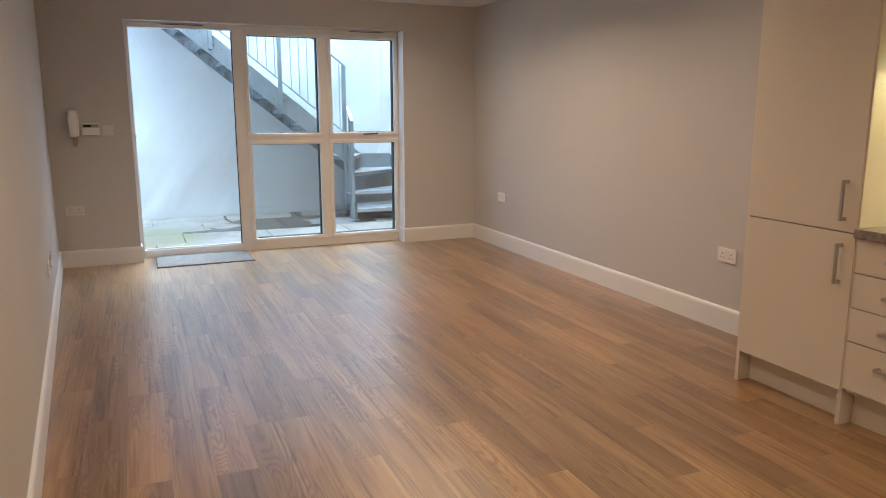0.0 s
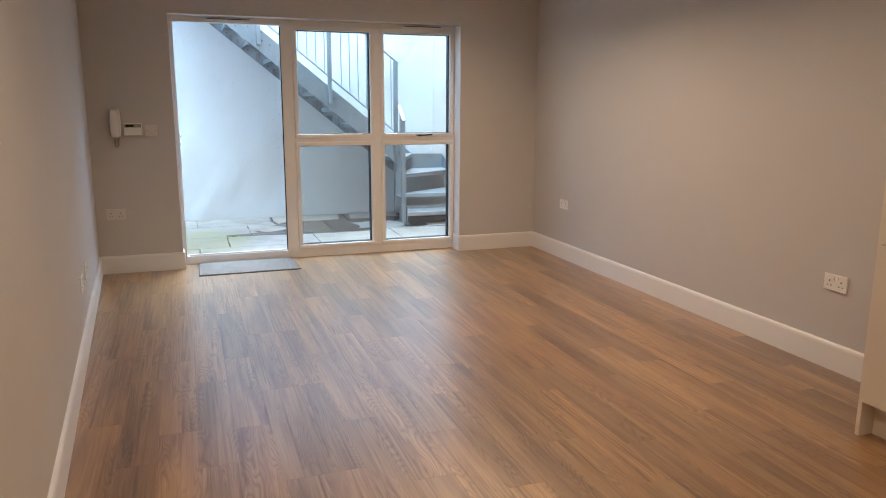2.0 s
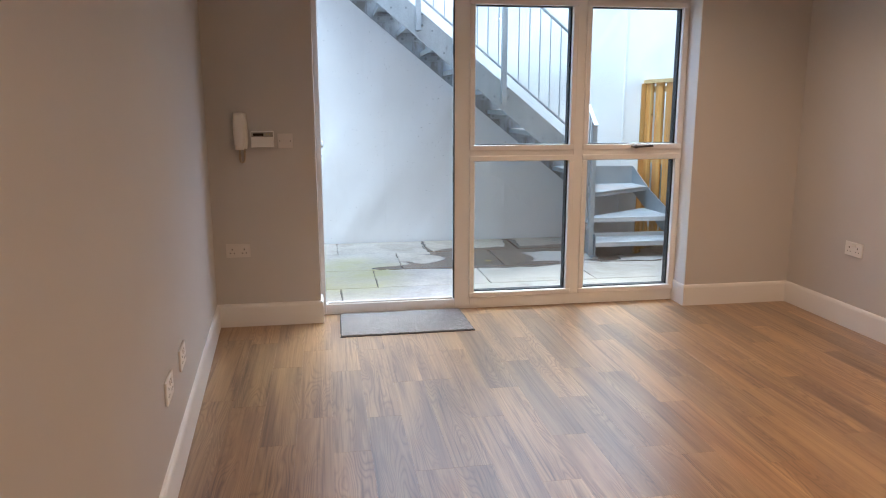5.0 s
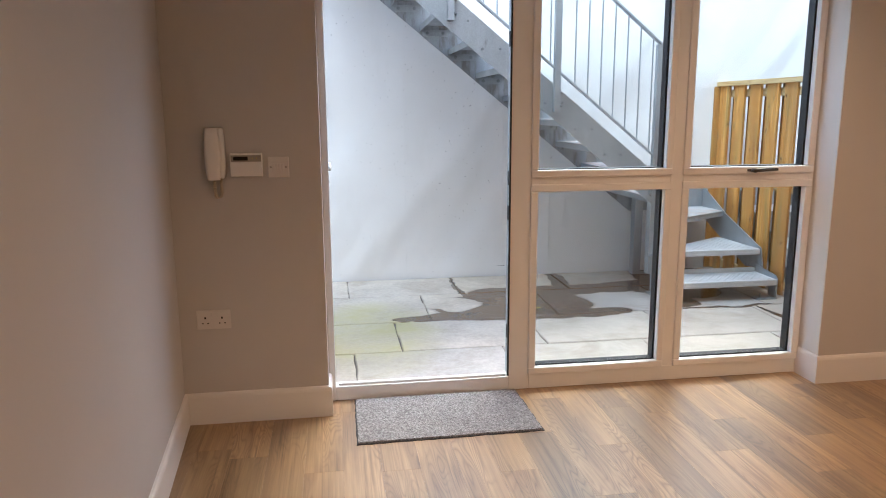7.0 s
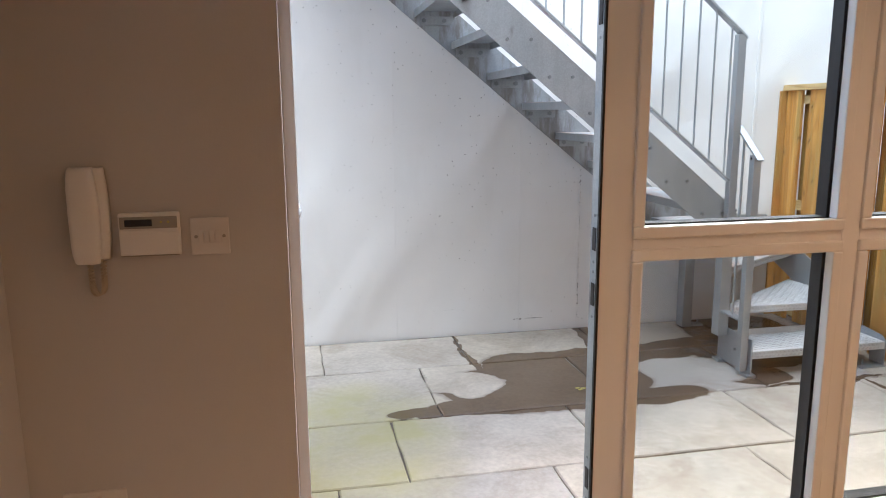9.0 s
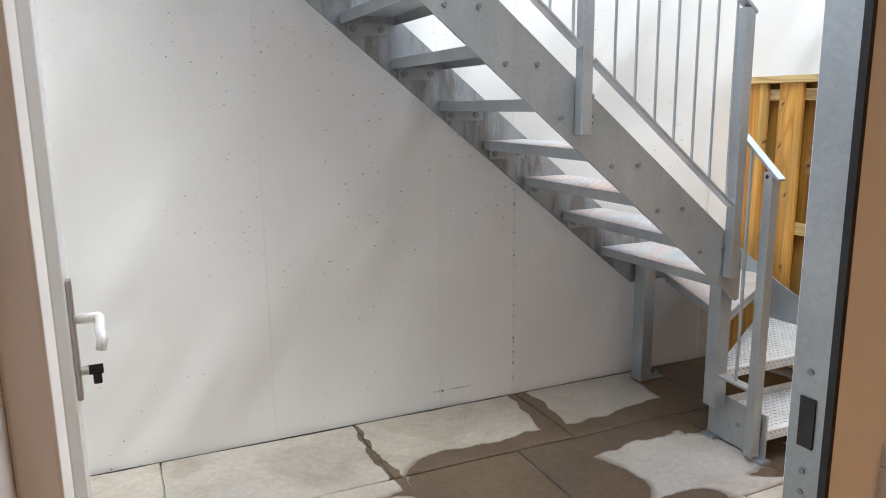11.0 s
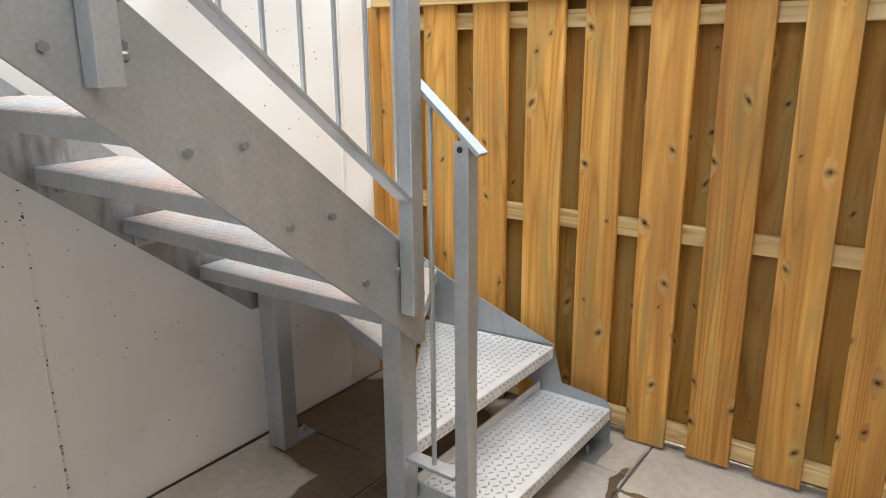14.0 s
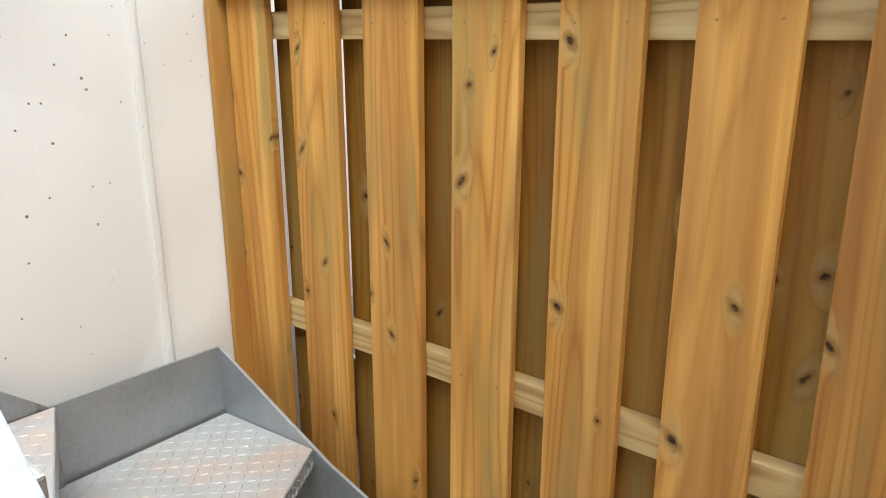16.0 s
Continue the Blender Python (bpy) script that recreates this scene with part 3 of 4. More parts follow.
for z in (0.3, 0.9, 1.07, 1.72):
    part("keep", box(1.169, 1.171, YF + 0.026, YF + 0.05, z - 0.035, z + 0.035, 0.0008), BLACK, strip, "black latch keep")
    for dz in (-0.07, 0.07):
        part("screw", rod((1.1713, YF + 0.039, z + dz), (1.1695, YF + 0.039, z + dz), 0.0045, 10), BOLT, strip)

# the door leaf, swung out to a right angle
door = tagged(empty("door_1", 0.255, 7.80, 0.06), "white uPVC glazed door standing wide open outwards", "door", kind="structure")
DX0, DX1, DY0, DY1, DZ0, DZ1 = 0.208, 0.272, 7.832, 8.66, 0.075, 2.015
part("stile", box(DX0, DX1, DY0, DY0 + 0.11, DZ0, DZ1, 0.004), UPVC, door)
part("stile", box(DX0, DX1, DY1 - 0.11, DY1, DZ0, DZ1, 0.004), UPVC, door)
part("rail", box(DX0, DX1, DY0 + 0.11, DY1 - 0.11, DZ0, DZ0 + 0.13, 0.004), UPVC, door)
part("rail", box(DX0, DX1, DY0 + 0.11, DY1 - 0.11, DZ1 - 0.11, DZ1, 0.004), UPVC, door)
g = part("pane", box(DX0 + 0.02, DX1 - 0.02, DY0 + 0.1, DY1 - 0.1, DZ0 + 0.12, DZ1 - 0.1), GLASS, door, "clear double-glazed pane")
g.visible_shadow = False
part("gasket", box(DX0 - 0.002, DX0 + 0.012, DY1 - 0.0005, DY1 + 0.006, DZ0, DZ1), BLACK, door, "black rubber door seal")
plate = part("handle_plate", box(DX1, DX1 + 0.01, DY1 - 0.078, DY1 - 0.042, 0.93, 1.17, 0.004), CHROME, door, "chrome handle plate")
b = rod((DX1 + 0.01, DY1 - 0.06, 1.09), (DX1 + 0.055, DY1 - 0.06, 1.09), 0.01, 12)
b = merge(b, tube([(DX1 + 0.05, DY1 - 0.06, 1.09), (DX1 + 0.054, DY1 - 0.08, 1.092), (DX1 + 0.053, DY1 - 0.15, 1.088), (DX1 + 0.056, DY1 - 0.172, 1.08), (DX1 + 0.052, DY1 - 0.182, 1.06)], 0.0095, 10))
part("lever", b, PLASTIC, plate, "pale curved lever handle", True)
b = rod((DX1 + 0.008, DY1 - 0.06, 0.985), (DX1 + 0.024, DY1 - 0.06, 0.985), 0.009, 12)
part("key_cylinder", b, CHROME, plate)
b = box(DX1 + 0.022, DX1 + 0.05, DY1 - 0.0615, DY1 - 0.0585, 0.975, 0.995, 0.001)
box(DX1 + 0.03, DX1 + 0.046, DY1 - 0.064, DY1 - 0.056, 0.955, 0.977, 0.003, bm=b)
part("key", b, BLACK, plate, "key with a dark head in the lock")
for z in (0.3, 1.05, 1.8):
    part("hinge", rod((0.262, 7.79, z - 0.05), (0.282, 7.79, z + 0.05), 0.011, 10), UPVC, door)

door.rotation_euler = (0, 0, radians(1.0))

# ---- wall plates ----
def wall_thing(name, x, y, z, turn):
    """An empty on a wall: its local x runs along the wall, its local -y comes out of it."""
    ob = new(name)
    ob.matrix_world = pose(x, y, z, 0, 0, turn)
    return ob


def local(name, bm, mat, parent, label="", smooth=False):
    """A part built in its parent's own axes."""
    ob = part(name, bm, mat, None, label, smooth)
    ob.parent = parent
    return ob


def double_socket(x, y, z, turn, label, mat=PLASTIC):
    s = tagged(wall_thing("wall_socket", x, y, z, turn), label, "socket", "double wall sockets")
    local("plate", box(-0.073, 0.073, -0.01, -0.001, -0.043, 0.043, 0.003), mat, s)
    for cx in (-0.036, 0.036):
        pins = bmesh.new()
        box(cx - 0.0035, cx + 0.0035, -0.0108, -0.0098, 0.004, 0.013, bm=pins)
        box(cx - 0.015, cx - 0.008, -0.0108, -0.0098, -0.018, -0.013, bm=pins)
        box(cx + 0.008, cx + 0.015, -0.0108, -0.0098, -0.018, -0.013, bm=pins)
        local("pin_holes", pins, BLACK, s, "dark pin slots")
        sw = 0.012 if cx > 0 else -0.012
        local("rocker", box(sw - 0.0055, sw + 0.0055, -0.0145, -0.0095, 0.014, 0.032, 0.0015), mat, s)
    return s


double_socket(-0.213, Y_WIN, 0.488, 0, "white plastic double socket on the grey window wall", DIMMED)
double_socket(X_EAST, 6.876, 0.495, -90, "white plastic double socket on the long grey wall")
double_socket(X_EAST, 3.934, 0.465, -90, "white plastic double socket beside the tall cabinet")
for y, z in ((5.51, 0.39), (5.87, 0.383)):
    double_socket(west_x(y), y, z, 93.43, "white plastic double socket low on the angled wall")

# light switch with four rockers
sw = tagged(wall_thing("light_switch", 0.099, Y_WIN, 1.157, 0), "white square light switch with four small rockers", "light switch")
local("plate", box(-0.0445, 0.0445, -0.009, -0.001, -0.0445, 0.0445, 0.003), DIMMED, sw)
for k in range(4):
    b = box(-0.025 + k * 0.0125, -0.0143 + k * 0.0125, -0.0135, -0.0085, -0.016, 0.016, 0.0015)
    local("rocker", b, DIMMED, sw)
for cx in (-0.032, 0.032):
    local("screw", rod((cx, -0.0085, 0), (cx, -0.0098, 0), 0.0042, 10), GREYPANEL, sw, "dull screw head")

# alarm keypad
kp = tagged(wall_thing("alarm_keypad", -0.034, Y_WIN, 1.168, 0), "white alarm keypad with a dark display, flap closed", "keypad")
local("body", box(-0.067, 0.067, -0.026, -0.001, -0.051, 0.051, 0.005), PLASTIC, kp)
local("flap", prism([(-0.064, -0.046), (0.064, -0.046), (0.064, 0.008), (0.03, 0.006), (-0.005, 0.012), (-0.064, 0.013)], "y", -0.0305, -0.0262, 0.0012), PLASTIC, kp)
local("panel", box(-0.063, 0.063, -0.0285, -0.0262, 0.0155, 0.043), GREYPANEL, kp, "grey panel strip")
local("display", box(-0.052, 0.008, -0.0305, -0.0287, 0.021, 0.037, 0.001), DISPLAY, kp, "dark screen")
for cx in (0.028, 0.044):
    local("indicator", rod((cx, -0.0285, 0.03), (cx, -0.031, 0.03), 0.0028, 8), plain("amber_indicator", (0.5, 0.42, 0.12), 0.3), kp)
local("hinge_line", box(-0.065, 0.065, -0.0285, -0.0262, -0.0495, -0.0475), GREYPANEL, kp)

# entry phone
ph = tagged(wall_thing("door_entry_phone", -0.16, Y_WIN, 1.218, 0), "white wall-mounted entry phone with handset and coiled cord", "entry phone")


def shell(x0, x1, y_wall, profile, waist):
    """A moulded shell on a wall: rounded sections whose width swells to the middle, lofted from foot to top."""
    b = bmesh.new()
    loops = []
    for z, deep in profile:
        k = 1.0 - waist * (z / 0.108) ** 2
        cx, w = (x0 + x1) / 2, (x1 - x0) / 2 * k
        c = 0.011
        pts = ((-w, y_wall), (-w, deep + c), (-w + 0.3 * c, deep + 0.3 * c), (-w + c, deep), (w - c, deep), (w - 0.3 * c, deep + 0.3 * c), (w, deep + c), (w, y_wall))
        loops.append([b.verts.new((cx + px, py, z)) for px, py in pts])
    for lo, hi in zip(loops, loops[1:]):
        for n in range(8):
            b.faces.new((lo[n], lo[(n + 1) % 8], hi[(n + 1) % 8], hi[n]))
    b.faces.new(loops[0])
    b.faces.new(loops[-1])
    bmesh.ops.recalc_face_normals(b, faces=b.faces)
    return b


BODY = [(-0.105, -0.02), (-0.1, -0.027), (-0.06, -0.03), (0.0, -0.03), (0.06, -0.03), (0.1, -0.027), (0.107, -0.02)]
GRIP = [(-0.11, -0.05), (-0.105, -0.06), (-0.085, -0.066), (-0.06, -0.062), (-0.035, -0.057), (0.0, -0.056), (0.035, -0.057), (0.06, -0.062),
        (0.085, -0.066), (0.104, -0.061), (0.11, -0.05)]
local("base", shell(-0.03, 0.04, -0.001, BODY, 0.2), PLASTIC, ph, "", True)
local("handset", shell(-0.04, 0.025, -0.032, GRIP, 0.24), PLASTIC, ph, "", True)
cord = []
for i in range(241):
    u = i / 240
    a = u * math.pi
    cx = 0.004 - 0.014 * math.cos(a) - 0.012 * math.sin(a) ** 3 * math.cos(a)
    cz = -0.1 - 0.088 * math.sin(a) ** 0.8
    s = u * 34 * math.tau
    cord.append((cx + 0.0055 * math.cos(s), -0.016 + 0.0055 * math.sin(s), cz + 0.002 * math.cos(s)))
local("coiled_cord", tube(cord, 0.0026, 5), plain("cream_cord", (0.5, 0.42, 0.31), 0.5), ph, "cream coiled cord")

# doormat
rng = random.Random(3)


def ragged(corners, step, j):
    pts = []
    for (ax, ay), (bx, by) in zip(corners, corners[1:] + corners[:1]):
        n = max(1, int(math.hypot(bx - ax, by - ay) / step))
        pts += [(ax + (bx - ax) * i / n + rng.uniform(-j, j), ay + (by - ay) * i / n + rng.uniform(-j, j)) for i in range(n)]
    return pts


bm = prism(ragged([(0.4, 7.174), (1.21, 7.186), (1.2, 7.656), (0.404, 7.653)], 0.012, 0.0022), "z", 0.003, 0.0095)
door_mat = tagged(part("doormat", bm, MAT), "flecked grey loop-pile doormat with frayed dark edge", "doormat")
bm = prism(ragged([(0.394, 7.166), (1.217, 7.178), (1.207, 7.662), (0.398, 7.659)], 0.016, 0.0028), "z", 0.0004, 0.0032)
part("rubber_backing", bm, BLACK, door_mat, "dark rubber edge")

# ---- kitchen ----
FX = 2.98


def bar_handle(parent, x, y0, y1, z0, z1):
    """A square-section bar handle standing off on two feet."""
    b = box(x - 0.034, x - 0.022, min(y0, y1), max(y0, y1), min(z0, z1), max(z0, z1), 0.002)
    upright = abs(z1 - z0) > abs(y1 - y0)
    for e in (0, 1):
        if upright:
            z = (z0, z1 - 0.014)[e]
            box(x - 0.024, x, y0, y1, z, z + 0.014, 0.001, bm=b)
        else:
            y = (y0, y1 - 0.014)[e]
            box(x - 0.024, x, y, y + 0.014, z0, z1, 0.001, bm=b)
    return part("handle", b, CHROME, parent, "brushed steel bar handle")


tall = tagged(empty("tall_cabinet", 3.26, 2.98, 0.0), "cream tall kitchen cabinet with two plain doors", "cabinet")
part("end_panel", box(FX + 0.006, X_EAST - 0.002, 3.255, 3.275, 0.0, 2.2, 0.001), CABINET, tall)
part("end_panel", box(FX + 0.006, X_EAST - 0.002, 2.683, 2.703, 0.0, 2.2, 0.001), CABINET, tall)
part("carcass", box(FX + 0.024, X_EAST - 0.004, 2.704, 3.254, 0.15, 2.2), CABINET, tall)
part("plinth", box(3.062, 3.08, 2.704, 3.254, 0.001, 0.149), CABINET, tall)
d = part("door", box(FX, FX + 0.02, 2.69, 3.262, 0.156, 0.827, 0.0015), CABINET, tall)
bar_handle(d, FX, 2.742, 2.754, 0.612, 0.782)
d = part("door", box(FX, FX + 0.02, 2.69, 3.262, 0.832, 2.195, 0.0015), CABINET, tall)
bar_handle(d, FX, 2.742, 2.754, 0.878, 1.046)

base = tagged(empty("drawer_unit", 3.26, 2.4, 0.0), "cream kitchen drawer unit with four plain drawers", "cabinet")
part("carcass", box(FX + 0.024, X_EAST - 0.004, 2.17, 2.68, 0.15, 0.815), CABINET, base)
part("plinth", box(3.062, 3.08, 2.17, 2.68, 0.001, 0.149), CABINET, base)
for z0, z1 in ((0.171, 0.377), (0.381, 0.521), (0.525, 0.668), (0.672, 0.812)):
    d = part("drawer_front", box(FX, FX + 0.02, 2.172, 2.678, z0, z1, 0.0015), CABINET, base)
    zc = (z0 + z1) / 2 + (0.03 if z1 - z0 > 0.16 else 0.0)
    bar_handle(d, FX, 2.3, 2.53, zc - 0.006, zc + 0.006)
tagged(part("worktop", box(2.955, X_EAST - 0.003, 2.17, 2.682, 0.817, 0.855, 0.003), WORKTOP), "grey-brown laminate worktop over the drawer unit", "worktop")
tagged(part("splashback", box(X_EAST - 0.012, X_EAST - 0.001, 2.17, 2.682, 0.856, 1.45), SPLASH), "cream glossy splashback above the worktop", "splashback")

strip_light = tagged(part("strip_light", box(X_EAST - 0.05, X_EAST - 0.002, 2.2, 2.66, 1.47, 1.49, 0.003), PLASTIC), "slim white strip light on the wall above the worktop", "strip light")
part("diffuser", box(X_EAST - 0.046, X_EAST - 0.01, 2.21, 2.65, 1.466, 1.4695), glow("strip_glow", (1.0, 0.72, 0.36), 9.0), strip_light, "glowing warm diffuser")
strip_data = bpy.data.lights.new("strip_lamp", "AREA")
strip_data.shape, strip_data.size, strip_data.size_y, strip_data.energy, strip_data.color = "RECTANGLE", 0.03, 0.42, 1.1, (1.0, 0.62, 0.22)
new("strip_lamp", strip_data).matrix_world = Matrix.Translation((X_EAST - 0.03, 2.43, 1.462))

# ceiling downlights
def downlight(x, y, watts):
    d = tagged(empty("downlight", x, y, CEIL), "round recessed ceiling downlight, lit warm white", "downlight", "ceiling downlights")
    ring = bmesh.new()
    bmesh.ops.create_circle(ring, segments=28, radius=0.045, cap_ends=False, matrix=Matrix.Translation((x, y, CEIL - 0.004)))
    inner = ring.edges[:]
    out = bmesh.ops.extrude_edge_only(ring, edges=inner)["geom"]
    for v in (e for e in out if isinstance(e, bmesh.types.BMVert)):
        v.co = Vector((x, y, CEIL - 0.002)) + (v.co - Vector((x, y, v.co.z))) * 1.25
    part("ring", ring, CHROME, d)
    part("lens", rod((x, y, CEIL - 0.0015), (x, y, CEIL - 0.003), 0.044, 24), glow("lamp_glow", (1.0, 0.72, 0.42), 14.0), d, "glowing warm lens")
    data = bpy.data.lights.new("downlight_lamp", "AREA")
    data.shape, data.size, data.energy, data.color = "DISK", 0.09, watts, (1.0, 0.535, 0.29)
    data.spread = radians(150)
    lamp = new("downlight_lamp", data)
    lamp.matrix_world = Matrix.Translation((x, y, CEIL - 0.012))


for x, y, w in ((1.0, -0.8, 1.9), (2.3, -0.8, 1.2), (1.0, 1.2, 1.9), (2.2, 1.2, 0.8), (1.0, 3.3, 1.8), (2.35, 4.0, 1.4), (1.0, 5.6, 0.15), (2.3, 5.35, 3.4), (2.3, 6.5, 1.5)):
    downlight(x, y, w)

# ---- the sunken yard ----
YW = 10.227
yard_wall = tagged(part("wall_yard", box(-3.0, 8.6, YW, YW + 0.25, -0.02, 3.0), YARDWALL), "tall white painted yard wall with dark specks", "wall", kind="structure")
tagged(part("wall_yard_west", box(-3.15, -3.0, Y_OUT, YW + 0.25, -0.02, 3.0), YARDWALL), "white painted end wall of the yard", "wall", kind="structure")
tagged(part("wall_yard_east", box(8.6, 8.75, Y_OUT, YW + 0.25, -0.02, 3.0), YARDWALL), "white painted far end wall of the yard", "wall", kind="structure")
for x, w, deep in ((2.152, 0.006, 0.003), (3.405, 0.016, 0.008), (0.918, 0.003, 0.0008), (1.74, 0.003, 0.0008)):
    b = box(x - w / 2, x + w / 2, YW - deep, YW - 0.0003, 0.0, 2.95, 0.0012)
    if w > 0.01:
        box(x + w, x + w + 0.005, YW - 0.003, YW - 0.0003, 0.0, 2.95, bm=b)
    part("joint_bead", b, YARDWALL, yard_wall)
rng = random.Random(4)
pits = bmesh.new()
for i in range(60):
    z = rng.uniform(0.03, 1.1) if i < 45 else rng.uniform(0.05, 0.3)
    r = rng.uniform(0.0007, 0.0017)
    box(2.155 - r + rng.uniform(-0.004, 0.004), 2.157 + r, YW - 0.0036, YW - 0.003, z, z + r * rng.uniform(1.5, 5), bm=pits)
for i in range(9):
    x = 1.705 + i * 0.021 + (0.02 if i > 2 else 0)
    box(x, x + rng.uniform(0.006, 0.018), YW - 0.0012, YW - 0.0003, 0.074 + rng.uniform(-0.002, 0.004), 0.08, bm=pits)
tagged(part("wall_pits", pits, plain("dark_dirt", (0.08, 0.065, 0.055), 0.9), yard_wall, "dark pits and scuffs"), kind="stuff")

# ---- steel stairs ----
RISE, GOING = 0.1825, 0.2245
SLOPE = RISE / GOING


def chequer(bm, outline, z, turn=0.0, high=0.0038):
    """Raised lozenges of chequer plate inside an outline."""
    def inside(x, y):
        hit, n = False, len(outline)
        for i in range(n):
            (x0, y0), (x1, y1) = outline[i], outline[(i + 1) % n]
            if (y0 > y) != (y1 > y) and x < (x1 - x0) * (y - y0) / (y1 - y0) + x0:
                hit = not hit
        return hit
    xs, ys = [p[0] for p in outline], [p[1] for p in outline]
    step, k = 0.0255, 0
    y = min(ys) + 0.012
    while y < max(ys) - 0.006:
        x, j = min(xs) + 0.012, 0
        while x < max(xs) - 0.006:
            if all(inside(x + a, y + b) for a, b in ((0.011, 0), (-0.011, 0), (0, 0.011), (0, -0.011))):
                c = math.radians(turn + (40 if (j + k) % 2 else -40))
                u, v = Vector((math.cos(c), math.sin(c), 0)), Vector((-math.sin(c), math.cos(c), 0))
                o = Vector((x, y, z))
                q = [bm.verts.new(o + u * a + v * b + Vector((0, 0, h))) for a, b, h in
                     ((-0.0125, 0, 0), (0, -0.0042, 0), (0.0125, 0, 0), (0, 0.0042, 0), (-0.005, 0, high), (0.005, 0, high))]
                for f in ((0, 1, 4), (1, 5, 4), (1, 2, 5), (2, 3, 5), (3, 4, 5), (3, 0, 4)):
                    bm.faces.new([q[i] for i in f])
            x += step
            j += 1
        y += step
        k += 1
    return bm


def chequer_lip(bm, a, c, z):
    """Two rows of the same lozenges on the turned-down front edge from a to c."""
    a, c = Vector((*a, 0)), Vector((*c, 0))
    along = (c - a).normalized()
    out = along.cross(Vector((0, 0, 1)))
    for row in range(2):
        for i in range(int((c - a).length / 0.0255) - 1):
            o = a + along * (0.02 + 0.0255 * i + 0.0128 * row) + out * 0.003 + Vector((0, 0, z - 0.012 - 0.019 * row))
            g = math.radians(40 if row else -40)
            u = along * math.cos(g) + Vector((0, 0, math.sin(g)))
            v = out.cross(u)
            q = [bm.verts.new(o + u * p + v * r + out * h) for p, r, h in
                 ((-0.0105, 0, 0), (0, -0.004, 0), (0.0105, 0, 0), (0, 0.004, 0), (-0.004, 0, 0.003), (0.004, 0, 0.003))]
            for f in ((0, 1, 4), (1, 5, 4), (1, 2, 5), (2, 3, 5), (3, 4, 5), (3, 0, 4)):
                bm.faces.new([q[n] for n in f])
    return bm


def hexbolt(p, normal, r=0.0092, depth=0.009):
    return rod(p, Vector(p) + Vector(normal) * depth, r, 6)


def staircase(flip, label, studs):
    """A galvanised stair: two steps and winders round a newel, then a straight flight. flip mirrors it across the fence."""
    def X(x):
        return 7.344 - x if flip else x

    def fix(bm):
        if flip:
            for v in bm.verts:
                v.co.x = 7.344 - v.co.x
        return bm

    top = tagged(empty("steel_staircase", X(2.7), 9.3, 0.0), label, "staircase", "galvanised yard stairs")

    def add(name, bm, mat=STEEL, parent=top, lab="", smooth=False):
        return part(name, fix(bm), mat, parent, lab, smooth)

    x_up = -0.25                                  # far upper end of the flight
    # stringers
    t0, b0 = 0.955 + SLOPE * 2.63, 0.655 + SLOPE * 2.704
    front = prism([(x_up, b0 - SLOPE * x_up), (2.704, 0.655), (2.725, 0.66), (2.725, 0.862), (2.63, 0.957), (x_up, t0 - SLOPE * x_up)], "y", 9.30, 9.31, 0.001)
    front = add("stringer", front)
    bb, bt = 0.517 + SLOPE * 2.833, 0.79 + SLOPE * 2.833
    back = prism([(x_up, bb - SLOPE * x_up), (2.833, 0.534), (3.094, 0.534), (3.094, 0.742), (2.99, 0.83), (2.8, bt - SLOPE * 2.8), (x_up, bt - SLOPE * x_up)], "y", 10.15, 10.16, 0.001)
    back = add("stringer", back, GRIMY, top, "galvanised plate with dark dirt runs")
    corner = prism([(3.095, 0.5), (3.51, 0.5), (3.51, 0.737), (3.095, 0.742)], "y", 10.165, 10.173, 0.001)
    add("stringer", corner)
    outer = prism([(9.30, 0.19), (9.34, 0.335), (9.8, 0.53), (10.165, 0.737), (10.165, 0.48), (9.52, 0.16)], "x", 3.572, 3.58, 0.001)
    for v in outer.verts:
        v.co.x -= max(0.0, v.co.y - 9.36) * 0.082
    add("stringer", outer)
    foot = add("end_plate", prism([(9.092, 0.0), (9.092, 0.145), (9.12, 0.172), (9.385, 0.2), (9.43, 0.185), (9.40, 0.12), (9.2, 0.06), (9.2, 0.0)], "x", 3.566, 3.572, 0.001))
    add("foot_plate", box(3.41, 3.572, 9.08, 9.175, -0.006, 0.004, 0.001), STEEL, foot)
    add("anchor_bolt", rod((3.46, 9.13, 0.0), (3.46, 9.13, 0.035), 0.006, 8), STEEL, foot)
    # plate beside the first step, and newel
    side = add("end_plate", prism([(9.10, 0.012), (9.10, 0.21), (9.42, 0.212), (9.42, 0.02), (9.34, 0.012)], "x", 2.716, 2.726, 0.001))
    for y0, y1 in ((9.085, 9.16), (9.36, 9.43)):
        add("foot_plate", box(2.69, 2.745, y0, y1, -0.006, 0.012, 0.001), STEEL, side)
    for y, z in ((9.245, 0.112), (9.135, 0.065), (9.135, 0.165)):
        add("bolt", hexbolt((2.716, y, z), (-1, 0, 0)), BOLT, side)
    newel = add("newel_post", box(2.65, 2.714, 9.325, 9.392, 0.17, 0.9, 0.003))
    post = add("support_post", box(2.845, 2.914, 10.045, 10.13, 0.0, 0.725, 0.004))
    add("foot_plate", box(2.85, 3.01, 10.055, 10.12, -0.006, 0.006, 0.001), STEEL, post)
    add("anchor_bolt", rod((2.985, 10.09, 0.0), (2.985, 10.09, 0.03), 0.006, 8), STEEL, post)

    def tread(outline, z, lips, turn=0.0, lip=0.042):
        b = prism(outline, "z", z - 0.006, z - 0.0012)
        for i in lips:
            (x0, y0), (x1, y1) = outline[i], outline[(i + 1) % len(outline)]
            bar((x0, y0, z - lip / 2 - 0.001), (x1, y1, z - lip / 2 - 0.001), 0.006, lip, 0.0015, bm=b)
